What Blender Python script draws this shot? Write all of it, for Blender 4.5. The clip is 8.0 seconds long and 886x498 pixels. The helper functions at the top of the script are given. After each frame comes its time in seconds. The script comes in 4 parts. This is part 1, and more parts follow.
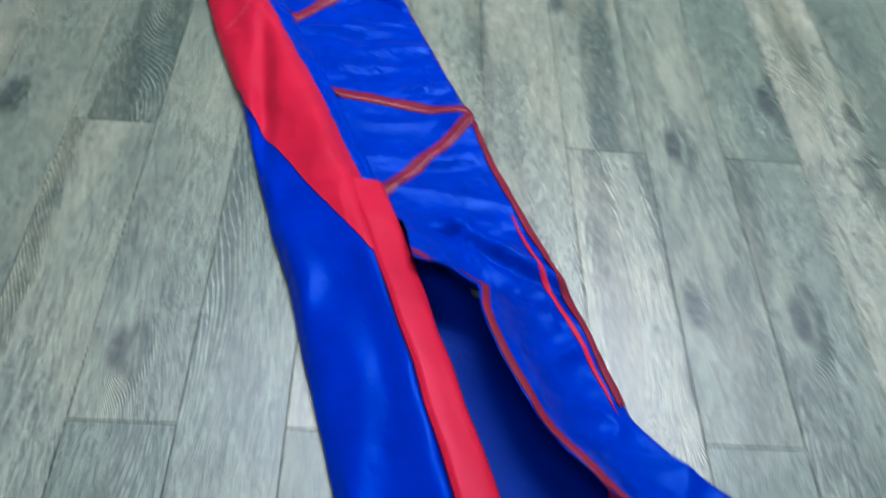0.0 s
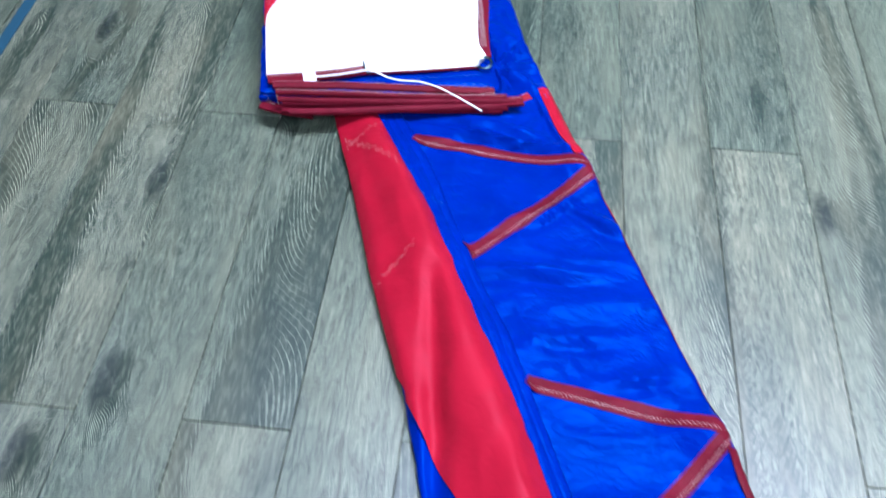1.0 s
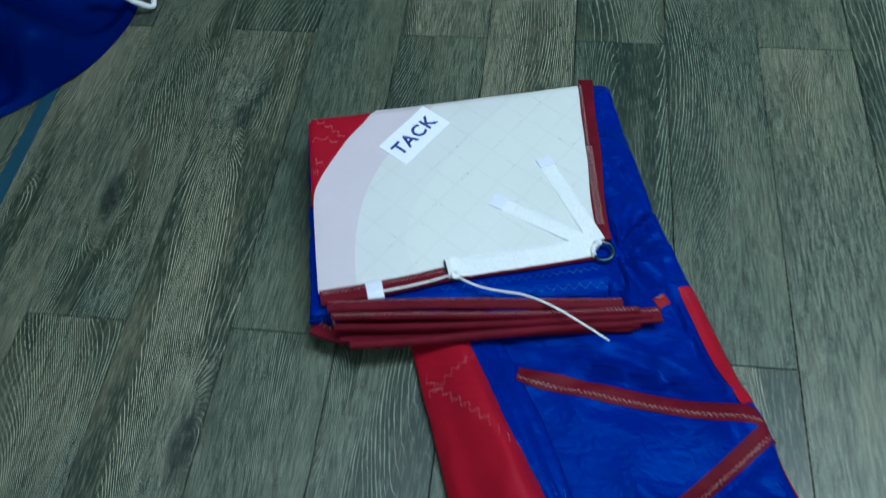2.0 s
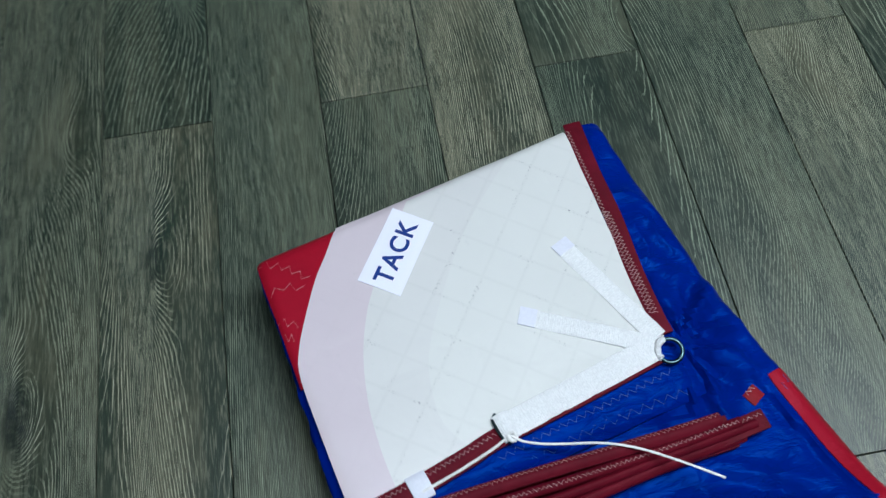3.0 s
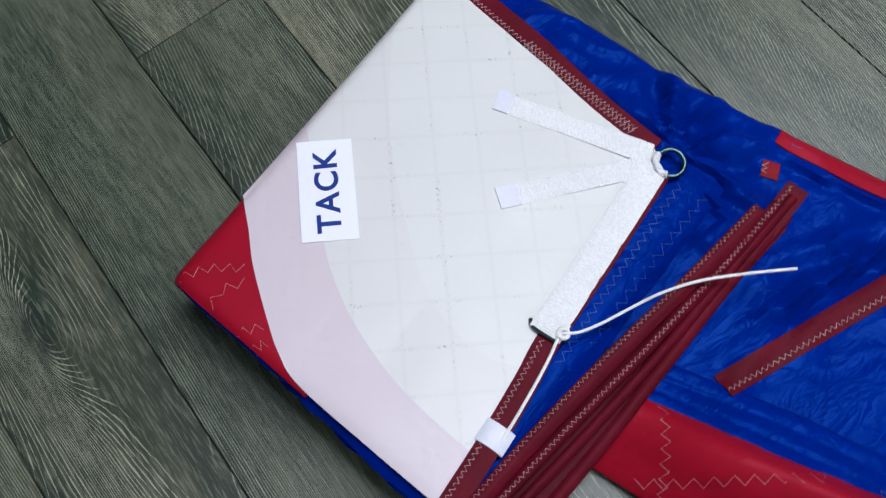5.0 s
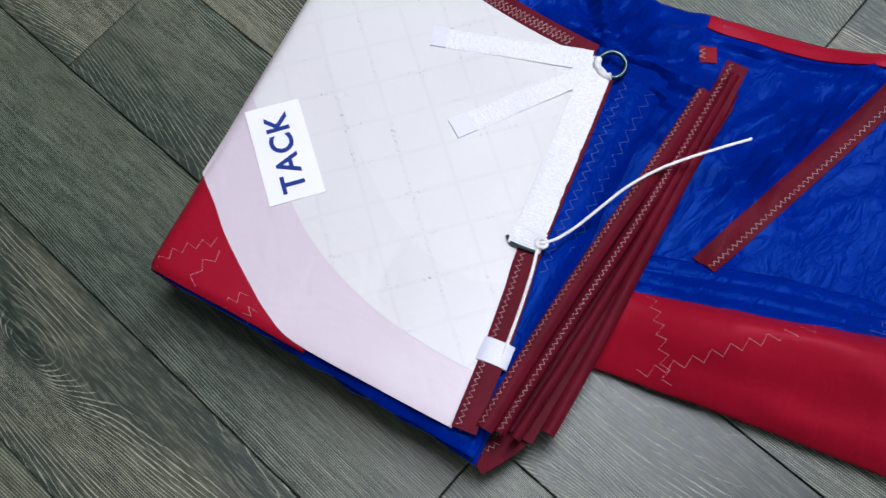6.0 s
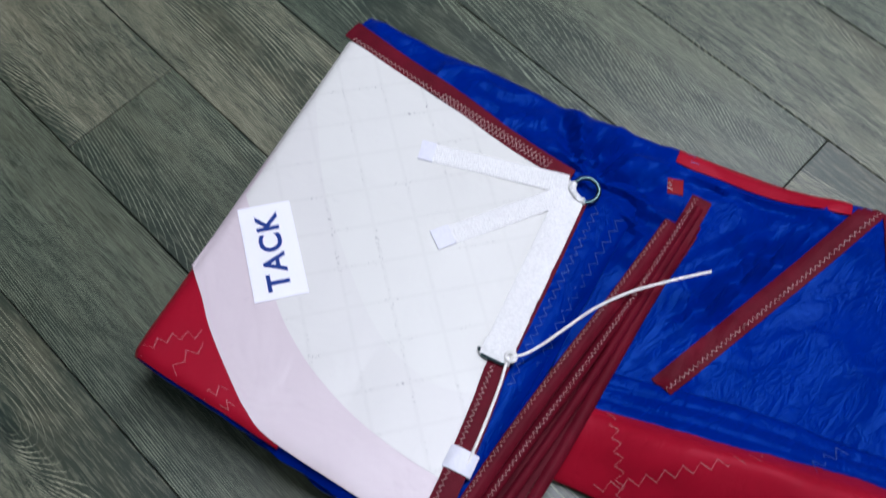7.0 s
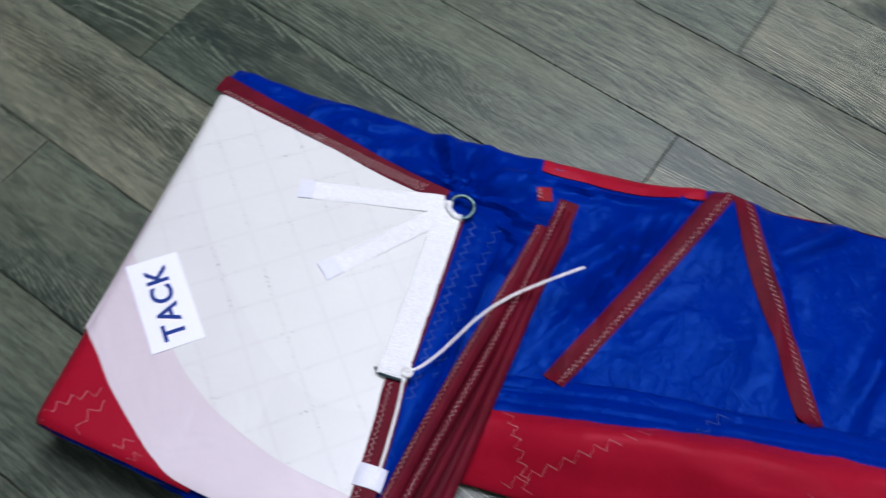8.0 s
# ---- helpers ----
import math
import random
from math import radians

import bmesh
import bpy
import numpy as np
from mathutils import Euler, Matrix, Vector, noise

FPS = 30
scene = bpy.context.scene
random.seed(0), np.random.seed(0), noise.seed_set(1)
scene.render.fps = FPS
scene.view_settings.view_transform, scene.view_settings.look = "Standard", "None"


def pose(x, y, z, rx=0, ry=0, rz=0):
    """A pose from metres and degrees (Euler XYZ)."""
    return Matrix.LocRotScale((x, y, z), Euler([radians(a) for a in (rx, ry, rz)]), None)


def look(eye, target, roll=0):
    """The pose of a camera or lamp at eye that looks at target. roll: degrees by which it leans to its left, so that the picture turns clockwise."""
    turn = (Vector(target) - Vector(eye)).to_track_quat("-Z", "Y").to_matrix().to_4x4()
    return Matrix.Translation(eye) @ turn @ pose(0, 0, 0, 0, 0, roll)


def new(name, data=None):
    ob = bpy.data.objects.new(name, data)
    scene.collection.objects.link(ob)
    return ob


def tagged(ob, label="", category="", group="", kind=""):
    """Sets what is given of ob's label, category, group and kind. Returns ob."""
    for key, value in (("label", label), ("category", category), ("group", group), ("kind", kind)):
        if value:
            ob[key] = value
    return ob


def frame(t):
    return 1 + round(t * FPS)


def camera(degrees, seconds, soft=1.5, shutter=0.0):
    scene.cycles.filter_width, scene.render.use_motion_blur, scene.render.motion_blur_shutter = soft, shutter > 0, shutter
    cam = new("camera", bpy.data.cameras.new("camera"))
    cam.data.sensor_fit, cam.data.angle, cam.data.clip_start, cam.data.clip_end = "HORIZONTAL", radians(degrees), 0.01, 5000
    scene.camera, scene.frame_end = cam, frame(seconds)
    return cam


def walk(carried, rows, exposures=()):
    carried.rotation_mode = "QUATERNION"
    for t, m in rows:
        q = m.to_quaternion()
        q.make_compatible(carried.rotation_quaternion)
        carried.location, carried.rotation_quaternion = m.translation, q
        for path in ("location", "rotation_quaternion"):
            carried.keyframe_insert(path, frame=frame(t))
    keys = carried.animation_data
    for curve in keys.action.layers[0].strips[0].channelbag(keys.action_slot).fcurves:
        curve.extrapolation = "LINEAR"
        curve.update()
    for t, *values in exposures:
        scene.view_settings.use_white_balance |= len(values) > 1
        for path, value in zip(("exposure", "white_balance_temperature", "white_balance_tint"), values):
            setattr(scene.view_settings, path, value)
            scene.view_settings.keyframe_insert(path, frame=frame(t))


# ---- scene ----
from mathutils.bvhtree import BVHTree

cam = camera(52.99, 8.0, soft=1.4, shutter=0.38)
PATH = [
    (0, (-0.0248, 0.0008, 1.1488), (0.0393, 0.6387, 0.3814), 7.56),
    (0.3, (-0.0025, 0.2340, 1.1387), (-0.0315, 0.8650, 0.3634), 3.14),
    (0.5, (-0.0553, 0.3627, 1.1249), (-0.1023, 0.9929, 0.3499), 3.06),
    (0.7, (-0.1117, 0.4931, 1.0884), (-0.1676, 1.1302, 0.3197), 2.02),
    (1, (-0.1853, 0.6808, 1.0966), (-0.2566, 1.3029, 0.3169), -0.37),
    (1.2, (-0.2476, 0.7618, 1.0667), (-0.3090, 1.3977, 0.2974), 0.81),
    (1.5, (-0.2671, 0.9838, 1.0843), (-0.3613, 1.5848, 0.2906), -2.62),
    (1.8, (-0.3149, 1.1518, 1.0713), (-0.4160, 1.7357, 0.2658), -3.33),
    (2, (-0.3372, 1.2497, 1.0540), (-0.4495, 1.8181, 0.2389), -5.59),
    (2.2, (-0.3875, 1.3285, 1.0422), (-0.4676, 1.8975, 0.2238), -4.96),
    (3.3, (-0.5546, 1.7036, 0.9292), (-0.4706, 2.1501, 0.0383), -4.71),
    (3.5, (-0.5659, 1.7356, 0.8937), (-0.4534, 2.1574, -0.0060), -3.45),
    (3.8, (-0.5854, 1.7614, 0.8617), (-0.4453, 2.1416, -0.0525), -4.20),
    (4, (-0.6021, 1.7888, 0.8606), (-0.4382, 2.1287, -0.0655), -1.81),
    (4.5, (-0.6117, 1.7899, 0.8408), (-0.4438, 2.1110, -0.0913), -4.31),
    (4.7, (-0.6129, 1.7847, 0.8333), (-0.4545, 2.0995, -0.1025), -7.31),
    (5.8, (-0.6699, 1.7572, 0.8206), (-0.4775, 2.0472, -0.1169), -13.72),
    (6, (-0.6717, 1.7440, 0.8171), (-0.4750, 2.0189, -0.1240), -13.34),
    (6.5, (-0.6716, 1.7346, 0.8183), (-0.4480, 1.9953, -0.1209), -8.15),
    (7, (-0.6631, 1.7669, 0.8747), (-0.3869, 2.0579, -0.0413), -1.90),
    (7.5, (-0.6685, 1.7747, 0.8936), (-0.3545, 2.0788, -0.0058), -0.23),
    (8, (-0.6676, 1.7129, 0.9035), (-0.2994, 1.9666, 0.0091), 1.52),
]
EXPOSURES = [
    (0.0, 0.88, 5300, 15),
    (0.3, 0.70, 5200, 10),
    (0.5, 0.94, 5150, 15),
    (0.7, 1.20, 5100, 17),
    (1.0, 1.02, 5000, 17),
    (1.5, 0.08, 4680, -1),
    (2.0, -0.48, 4900, -5),
    (2.2, -0.48, 4900, -4),
    (3.3, -0.42, 5600, 9),
    (4.5, -0.46, 5650, 12),
    (6.0, -0.28, 5750, 18),
    (7.0, -0.36, 5700, 17),
    (8.0, -0.32, 5700, 18),
]
walk(cam, [(t, look(eye, target, roll)) for t, eye, target, roll in PATH], EXPOSURES)

# ---- light ----
world = bpy.data.worlds.new("room_air")
scene.world = world
world.use_nodes = True
world.node_tree.nodes["Background"].inputs[0].default_value = (0.75, 0.9, 1.0, 1)
world.node_tree.nodes["Background"].inputs[1].default_value = 0.02

# second entry is an added, unseen fill that lifts the floor's near end
LAMP_AND_FILL = [(0.42, 1.95, 76.0), (-0.25, -0.45, 20.0)]
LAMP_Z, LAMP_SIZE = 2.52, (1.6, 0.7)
for lx, ly, watts in LAMP_AND_FILL:
    lamp_data = bpy.data.lights.new("lamp_and_fill_light", "AREA")
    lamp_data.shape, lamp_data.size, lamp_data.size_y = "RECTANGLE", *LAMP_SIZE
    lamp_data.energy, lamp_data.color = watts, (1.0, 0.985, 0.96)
    new("lamp_and_fill_light", lamp_data).matrix_world = pose(lx, ly, LAMP_Z - 0.01)


# ---- materials ----
class Nodes:
    """Short hand for a node material."""

    def __init__(self, name, rough=0.5, metal=0.0, spec=0.5):
        self.mat = bpy.data.materials.new(name)
        self.mat.use_nodes = True
        self.tree = self.mat.node_tree
        self.bsdf = self.tree.nodes["Principled BSDF"]
        self.bsdf.inputs["Roughness"].default_value = rough
        self.bsdf.inputs["Metallic"].default_value = metal
        self.bsdf.inputs["Specular IOR Level"].default_value = spec
        self.coord = self.tree.nodes.new("ShaderNodeTexCoord").outputs["Object"]

    def link(self, a, b):
        self.tree.links.new(a, b)

    def put(self, socket, value):
        if isinstance(value, bpy.types.NodeSocket):
            self.link(value, socket)
        else:
            socket.default_value = value

    def math(self, op, a, b=0.0, c=0.0):
        n = self.tree.nodes.new("ShaderNodeMath")
        n.operation = op
        for i, v in enumerate((a, b, c)):
            self.put(n.inputs[i], v)
        return n.outputs[0]

    def place(self, scale=(1, 1, 1), turn=0.0, shift=None, src=None):
        n = self.tree.nodes.new("ShaderNodeMapping")
        self.link(src or self.coord, n.inputs["Vector"])
        n.inputs["Scale"].default_value = scale
        n.inputs["Rotation"].default_value = (0, 0, radians(turn))
        if shift is not None:
            self.put(n.inputs["Location"], shift)
        return n.outputs[0]

    def noise(self, vec, scale, detail=3.0, rough=0.55, warp=0.0):
        n = self.tree.nodes.new("ShaderNodeTexNoise")
        self.link(vec, n.inputs["Vector"])
        n.inputs["Scale"].default_value, n.inputs["Detail"].default_value = scale, detail
        n.inputs["Roughness"].default_value, n.inputs["Distortion"].default_value = rough, warp
        return n.outputs[0]

    def ramp(self, fac, *stops):
        n = self.tree.nodes.new("ShaderNodeValToRGB")
        self.link(fac, n.inputs[0])
        el = n.color_ramp.elements
        while len(el) < len(stops):
            el.new(0.5)
        for e, (p, c) in zip(el, stops):
            e.position = p
            e.color = (*c, 1) if isinstance(c, tuple) else (c, c, c, 1)
        return n.outputs[0]

    def mix(self, fac, a, b, kind="MIX"):
        n = self.tree.nodes.new("ShaderNodeMix")
        n.data_type, n.blend_type = "RGBA", kind
        self.put(n.inputs[0], fac)
        for i, v in ((6, a), (7, b)):
            self.put(n.inputs[i], (*v, 1) if isinstance(v, tuple) and len(v) == 3 else v)
        return n.outputs[2]

    def bump(self, height, strength, distance, under=None):
        n = self.tree.nodes.new("ShaderNodeBump")
        n.inputs["Strength"].default_value, n.inputs["Distance"].default_value = strength, distance
        self.link(height, n.inputs["Height"])
        if under:
            self.link(under, n.inputs["Normal"])
        return n.outputs[0]

    def done(self, color, normal=None, rough=None):
        self.put(self.bsdf.inputs["Base Color"], (*color, 1) if isinstance(color, tuple) else color)
        if normal:
            self.link(normal, self.bsdf.inputs["Normal"])
        if rough:
            self.link(rough, self.bsdf.inputs["Roughness"])
        return self.mat


def nylon(name, color, rough=0.36, crinkle=0.5, sheen=(1, 1, 1)):
    """Coated sailcloth: a fine ripstop weave and a net of small sharp crinkles."""
    n = Nodes(name, rough, 0.0, 0.18)
    n.bsdf.inputs["Specular Tint"].default_value = (*sheen, 1)
    tone = n.noise(n.coord, 9, 4, 0.6)
    dark = tuple(c * 0.78 for c in color)
    col = n.mix(n.ramp(tone, (0.3, 0.0), (0.7, 1.0)), dark, color)
    a = n.noise(n.place((1, 2.0, 1), -33), 24, 4, 0.55, 0.5)
    ridge = n.ramp(n.math("ABSOLUTE", n.math("SUBTRACT", a, 0.5)), (0.0, 0.0), (0.09, 0.8), (0.2, 1.0))
    b = n.noise(n.place((1.0, 1.8, 1), 24), 22, 5, 0.6, 0.6)
    weave = n.noise(n.place((1, 1, 1)), 900, 1, 0.5)
    nm = n.bump(ridge, 0.50 * crinkle, 0.0016)
    nm = n.bump(b, 0.34 * crinkle, 0.0055, nm)
    nm = n.bump(weave, 0.06, 0.0006, nm)
    r = n.math("MULTIPLY_ADD", tone, 0.18, rough - 0.09)
    return n.done(col, nm, r)


def webbing(name, color, rough=0.6):
    """Tape of woven polyester with cross ribs."""
    n = Nodes(name, rough, 0.0, 0.07)
    tone = n.noise(n.coord, 26, 4, 0.6)
    col = n.mix(n.ramp(tone, (0.3, 0.0), (0.7, 1.0)), tuple(c * 0.72 for c in color), tuple(min(1, c * 1.1) for c in color))
    nm = n.bump(n.noise(n.coord, 520, 2, 0.5), 0.35, 0.0012)
    nm = n.bump(n.noise(n.coord, 40, 3, 0.6, 0.6), 0.25, 0.003, nm)
    return n.done(col, nm)


def ribbed(name, color):
    """White webbing with ribs across its length, in its own x direction."""
    n = Nodes(name, 0.55, 0.0, 0.4)
    w = n.tree.nodes.new("ShaderNodeTexWave")
    n.link(n.place((1, 1, 1)), w.inputs["Vector"])
    w.wave_type, w.bands_direction = "BANDS", "X"
    w.inputs["Scale"].default_value, w.inputs["Distortion"].default_value = 120.0, 7.0
    w.inputs["Detail"].default_value, w.inputs["Detail Scale"].default_value = 2.5, 4.0
    tone = n.noise(n.place((1, 0.6, 1)), 420, 3, 0.65)
    # sparkle put into the colour: specks between the glints are darkened
    glint = n.ramp(tone, (0.42, 1.0), (0.55, 0.0))
    col = n.mix(n.math("MULTIPLY", w.outputs[1], 0.26), color, tuple(c * 0.66 for c in color))
    col = n.mix(n.math("MULTIPLY", glint, 0.22), col, tuple(c * 0.62 for c in color))
    nm = n.bump(w.outputs[1], 0.6, 0.0012)
    nm = n.bump(tone, 0.6, 0.0014, nm)
    return n.done(col, nm)


def dacron(name, color, grid=0.05, marks=0.3):
    """Firm white patch cloth, with the seams of the layers below showing through as a faint grid."""
    n = Nodes(name, 0.42, 0.0, 0.4)
    v = n.place((1, 1, 1), -58)
    lines = n.tree.nodes.new("ShaderNodeTexBrick")
    n.link(v, lines.inputs["Vector"])
    lines.offset, lines.squash = 0.0, 1.0
    lines.inputs["Scale"].default_value = 1.0
    lines.inputs["Brick Width"].default_value, lines.inputs["Row Height"].default_value = 0.043, 0.043
    lines.inputs["Mortar Size"].default_value, lines.inputs["Mortar Smooth"].default_value = 0.0032, 1.0
    mask = n.ramp(n.noise(n.coord, 20, 2, 0.5), (0.50, 0.0), (0.62, 1.0))
    grain = n.noise(n.place((1, 1, 1), -58), 380, 2, 0.7)
    dots = n.ramp(grain, (0.60, 0.0), (0.66, 1.0))
    tone = n.noise(n.coord, 7, 3, 0.5)
    col = n.mix(n.ramp(tone, (0.3, 0.0), (0.7, 1.0)), tuple(c * 0.95 for c in color), color)
    col = n.mix(n.math("MULTIPLY", lines.outputs["Fac"], grid * 1.6), col, tuple(c * 0.55 for c in color))
    spots = n.math("MULTIPLY", n.math("MULTIPLY", lines.outputs["Fac"], mask), dots)
    col = n.mix(n.math("MULTIPLY", spots, marks), col, (0.12, 0.12, 0.14))
    wear = n.ramp(n.noise(n.coord, 60, 4, 0.7), (0.66, 0.0), (0.74, 1.0))
    col = n.mix(n.math("MULTIPLY", wear, 0.10), col, (0.3, 0.3, 0.32))
    nm = n.bump(n.noise(n.coord, 15, 3, 0.5, 0.5), 0.26, 0.010)
    nm = n.bump(n.noise(n.coord, 700, 1, 0.5), 0.05, 0.0006, nm)
    return n.done(col, nm)


def oak():
    """Grey limed oak plank: pale pores, long growth lines, dark knots; every plank differs."""
    n = Nodes("limed_oak_plank", 0.5, 0.0, 0.6)
    rnd = n.tree.nodes.new("ShaderNodeObjectInfo").outputs["Random"]
    mv = n.tree.nodes.new("ShaderNodeCombineXYZ")
    n.link(n.math("MULTIPLY", rnd, 61.0), mv.inputs[0])
    n.link(n.math("MULTIPLY", rnd, 137.0), mv.inputs[1])
    n.link(n.math("MULTIPLY", rnd, 29.0), mv.inputs[2])
    off = mv.outputs[0]
    axis = n.tree.nodes.new("ShaderNodeSeparateXYZ")
    n.link(n.coord, axis.inputs[0])
    bend = n.math("MULTIPLY_ADD", n.noise(n.place((1.5, 0.7, 1), 0, off), 1.0, 0.0, 0.5), 0.62, 0.06)

    def growth(dx, dy):
        """The field whose level lines are the growth lines, and the pull of a knot."""
        add = n.tree.nodes.new("ShaderNodeVectorMath")
        add.operation = "ADD"
        n.link(n.coord, add.inputs[0])
        add.inputs[1].default_value = (dx, dy, 0)
        at = add.outputs[0]
        vor = n.tree.nodes.new("ShaderNodeTexVoronoi")
        vor.inputs["Scale"].default_value = 1.0
        n.link(n.place((6.5, 2.3, 1), 0, off, at), vor.inputs["Vector"])
        pick = n.tree.nodes.new("ShaderNodeSeparateColor")
        n.link(vor.outputs["Color"], pick.inputs[0])
        chosen = n.math("GREATER_THAN", pick.outputs[0], 0.20)
        near = n.math("MAXIMUM", n.math("SUBTRACT", 1.0, n.math("DIVIDE", vor.outputs["Distance"], 0.36)), 0.0)
        pull = n.math("MULTIPLY", n.math("MULTIPLY", near, near), chosen)
        field = n.noise(n.place((4.6, 0.62, 1), 0, off, at), 1.0, 1.5, 0.4, 0.25)
        lev = n.math("ADD", n.math("MULTIPLY", field, bend), n.math("ADD", axis.outputs[0], dx))
        return n.math("MULTIPLY_ADD", pull, 0.075, lev), pull

    level, swirl = growth(0, 0)
    gx = n.math("DIVIDE", n.math("SUBTRACT", growth(0.0006, 0)[0], level), 0.0006)
    gy = n.math("DIVIDE", n.math("SUBTRACT", growth(0, 0.0012)[0], level), 0.0012)
    slope = n.math("SQRT", n.math("ADD", n.math("MULTIPLY", gx, gx), n.math("MULTIPLY", gy, gy)))
    knot = n.math("MULTIPLY", n.ramp(swirl, (0.36, 0.0), (0.62, 1.0)), n.ramp(n.noise(n.coord, 60, 4, 0.7, 0.5), (0.3, 0.25), (0.6, 1.0)))
    wav = n.noise(n.place((90, 14, 1), 0, off), 1.0, 3, 0.55)
    level = n.math("MULTIPLY_ADD", wav, 0.0030, level)
    # distance to the nearest growth line, so that every line keeps its width
    phase = n.math("MULTIPLY", level, 300.0)
    dist = n.math("ABSOLUTE", n.math("SUBTRACT", n.math("FRACT", phase), 0.5))
    dist = n.math("DIVIDE", dist, n.math("MULTIPLY", n.math("MAXIMUM", slope, 0.22), 300.0))
    rag = n.noise(n.place((300, 22, 1), 0, off), 1.0, 3, 0.7)
    width = n.math("DIVIDE", n.math("MULTIPLY_ADD", rag, 0.0029, -0.00098), n.math("MAXIMUM", slope, 1.0))
    pale = n.ramp(n.math("DIVIDE", dist, n.math("MAXIMUM", width, 0.00012)), (0.55, 1.0), (1.0, 0.0))
    gate = n.ramp(n.noise(n.place((8, 1.5, 1), 0, off), 1.3, 3, 0.55), (0.32, 0.55), (0.50, 1.0))
    gate = n.math("MINIMUM", n.math("ADD", gate, swirl), 1.0)
    gate = n.math("MULTIPLY", gate, n.ramp(slope, (0.25, 0.0), (0.55, 1.0)))
    # fine pores and streaks along the grain
    pores = n.noise(n.place((460, 34, 1), 0, off), 1.0, 3, 0.62)
    streak = n.noise(n.place((30, 3.2, 1), 0, off), 1.0, 5, 0.66)
    cloud = n.noise(n.place((6, 2.6, 1), 0, off), 1.0, 5, 0.62, 0.4)
    base = n.ramp(streak, (0.32, (0.019, 0.031, 0.023)), (0.50, (0.050, 0.060, 0.043)), (0.68, (0.140, 0.132, 0.098)))
    base = n.mix(n.ramp(cloud, (0.36, 0.92), (0.56, 0.0)), base, (0.017, 0.037, 0.029))
    base = n.mix(n.math("MULTIPLY", n.ramp(cloud, (0.52, 0.0), (0.70, 1.0)), 0.48), base, (0.200, 0.180, 0.130))
    base = n.mix(n.math("MULTIPLY", n.ramp(pores, (0.50, 0.0), (0.62, 1.0)), 0.44), base, (0.28, 0.270, 0.215))
    base = n.mix(n.math("MULTIPLY", n.ramp(pores, (0.36, 1.0), (0.47, 0.0)), 0.40), base, (0.026, 0.031, 0.025))
    base = n.mix(n.math("MULTIPLY", n.math("MULTIPLY", n.math("MULTIPLY", pale, gate), n.math("SUBTRACT", 1.0, knot)), 1.0), base, (0.47, 0.455, 0.375))
    base = n.mix(n.math("MULTIPLY", knot, 0.95), base, (0.011, 0.020, 0.018))
    tint = n.mix(rnd, (0.425, 0.525, 0.440), (0.840, 0.855, 0.715))
    base = n.mix(1.0, base, tint, "MULTIPLY")
    height = n.math("ADD", n.math("MULTIPLY", pores, 0.8), n.math("MULTIPLY", n.math("MULTIPLY", pale, gate), -0.5))
    nm = n.bump(height, 0.45, 0.0012)
    nm = n.bump(cloud, 0.10, 0.004, nm)
    r = n.math("MULTIPLY_ADD", pores, 0.30, 0.27)
    return n.done(base, nm, r)


def plain(name, color, rough=0.6, metal=0.0, grain=120.0, depth=0.0006, vary=0.12):
    n = Nodes(name, rough, metal, 0.45)
    tone = n.noise(n.coord, grain, 4, 0.6)
    big = n.noise(n.coord, 3.0, 3, 0.5)
    col = n.mix(tone, tuple(c * (1 - vary) for c in color), tuple(min(1, c * (1 + vary)) for c in color))
    col = n.mix(n.math("MULTIPLY", big, vary), col, tuple(c * 0.8 for c in color))
    return n.done(col, n.bump(tone, 0.3, depth))


BLUE = nylon("blue_sailcloth", (0.0006, 0.0125, 0.195), 0.31, 0.80, (0.05, 0.24, 1.0))
# the bag's own navy; inside the open fold it stands in for shade
NAVY = nylon("navy_bag_and_fold_shade_cloth", (0.0006, 0.0050, 0.085), 0.5, 0.45, (0.10, 0.25, 1.0))
BLUE_SMOOTH = nylon("blue_sailcloth_taut", (0.0006, 0.0115, 0.200), 0.36, 0.45, (0.05, 0.24, 1.0))
RED = nylon("red_sailcloth", (0.29, 0.005, 0.018), 0.44, 0.30, (1.0, 0.25, 0.35))
TAPE = webbing("dark_red_edge_tape", (0.104, 0.0042, 0.0125), 0.55)
BRIGHT_TAPE = webbing("red_edge_tape", (0.20, 0.009, 0.015), 0.5)
PATCH_OUTER = dacron("white_patch_single", (0.580, 0.505, 0.535), 0.012, 0.04)
PATCH_INNER = dacron("white_patch_double", (0.622, 0.615, 0.592), 0.05, 0.8)
PATCH_CORE = dacron("white_patch_triple", (0.640, 0.640, 0.608), 0.05, 0.8)
STRAP = ribbed("white_webbing", (0.90, 0.90, 0.89))
STRAP_END = plain("smooth_white_strap_end", (0.655, 0.66, 0.73), 0.45, 0, 300)
CORD = plain("white_braided_cord", (0.80, 0.79, 0.76), 0.6, 0, 900, 0.0008, 0.15)
THREAD = plain("pale_thread", (0.52, 0.38, 0.36), 0.6, 0, 900)
THREAD_RED = plain("pink_thread", (0.52, 0.32, 0.31), 0.6, 0, 900)
THREAD_BLUE = plain("pale_blue_thread", (0.05, 0.10, 0.30), 0.6, 0, 900)
STEEL = plain("stainless_steel", (0.06, 0.10, 0.11), 0.30, 1.0, 80, 0.0003)
LABEL = plain("white_label_cloth", (0.78, 0.78, 0.86), 0.5, 0, 600, 0.0003, 0.03)
INK = plain("navy_print", (0.004, 0.028, 0.19), 0.85, 0, 500, 0.0002, 0.1)
OAK = oak()
SUBFLOOR = plain("dark_underlay", (0.02, 0.02, 0.018), 0.9)
WALL = plain("grey_green_wall_paint", (0.26, 0.30, 0.29), 0.8, 0, 60, 0.0006, 0.05)
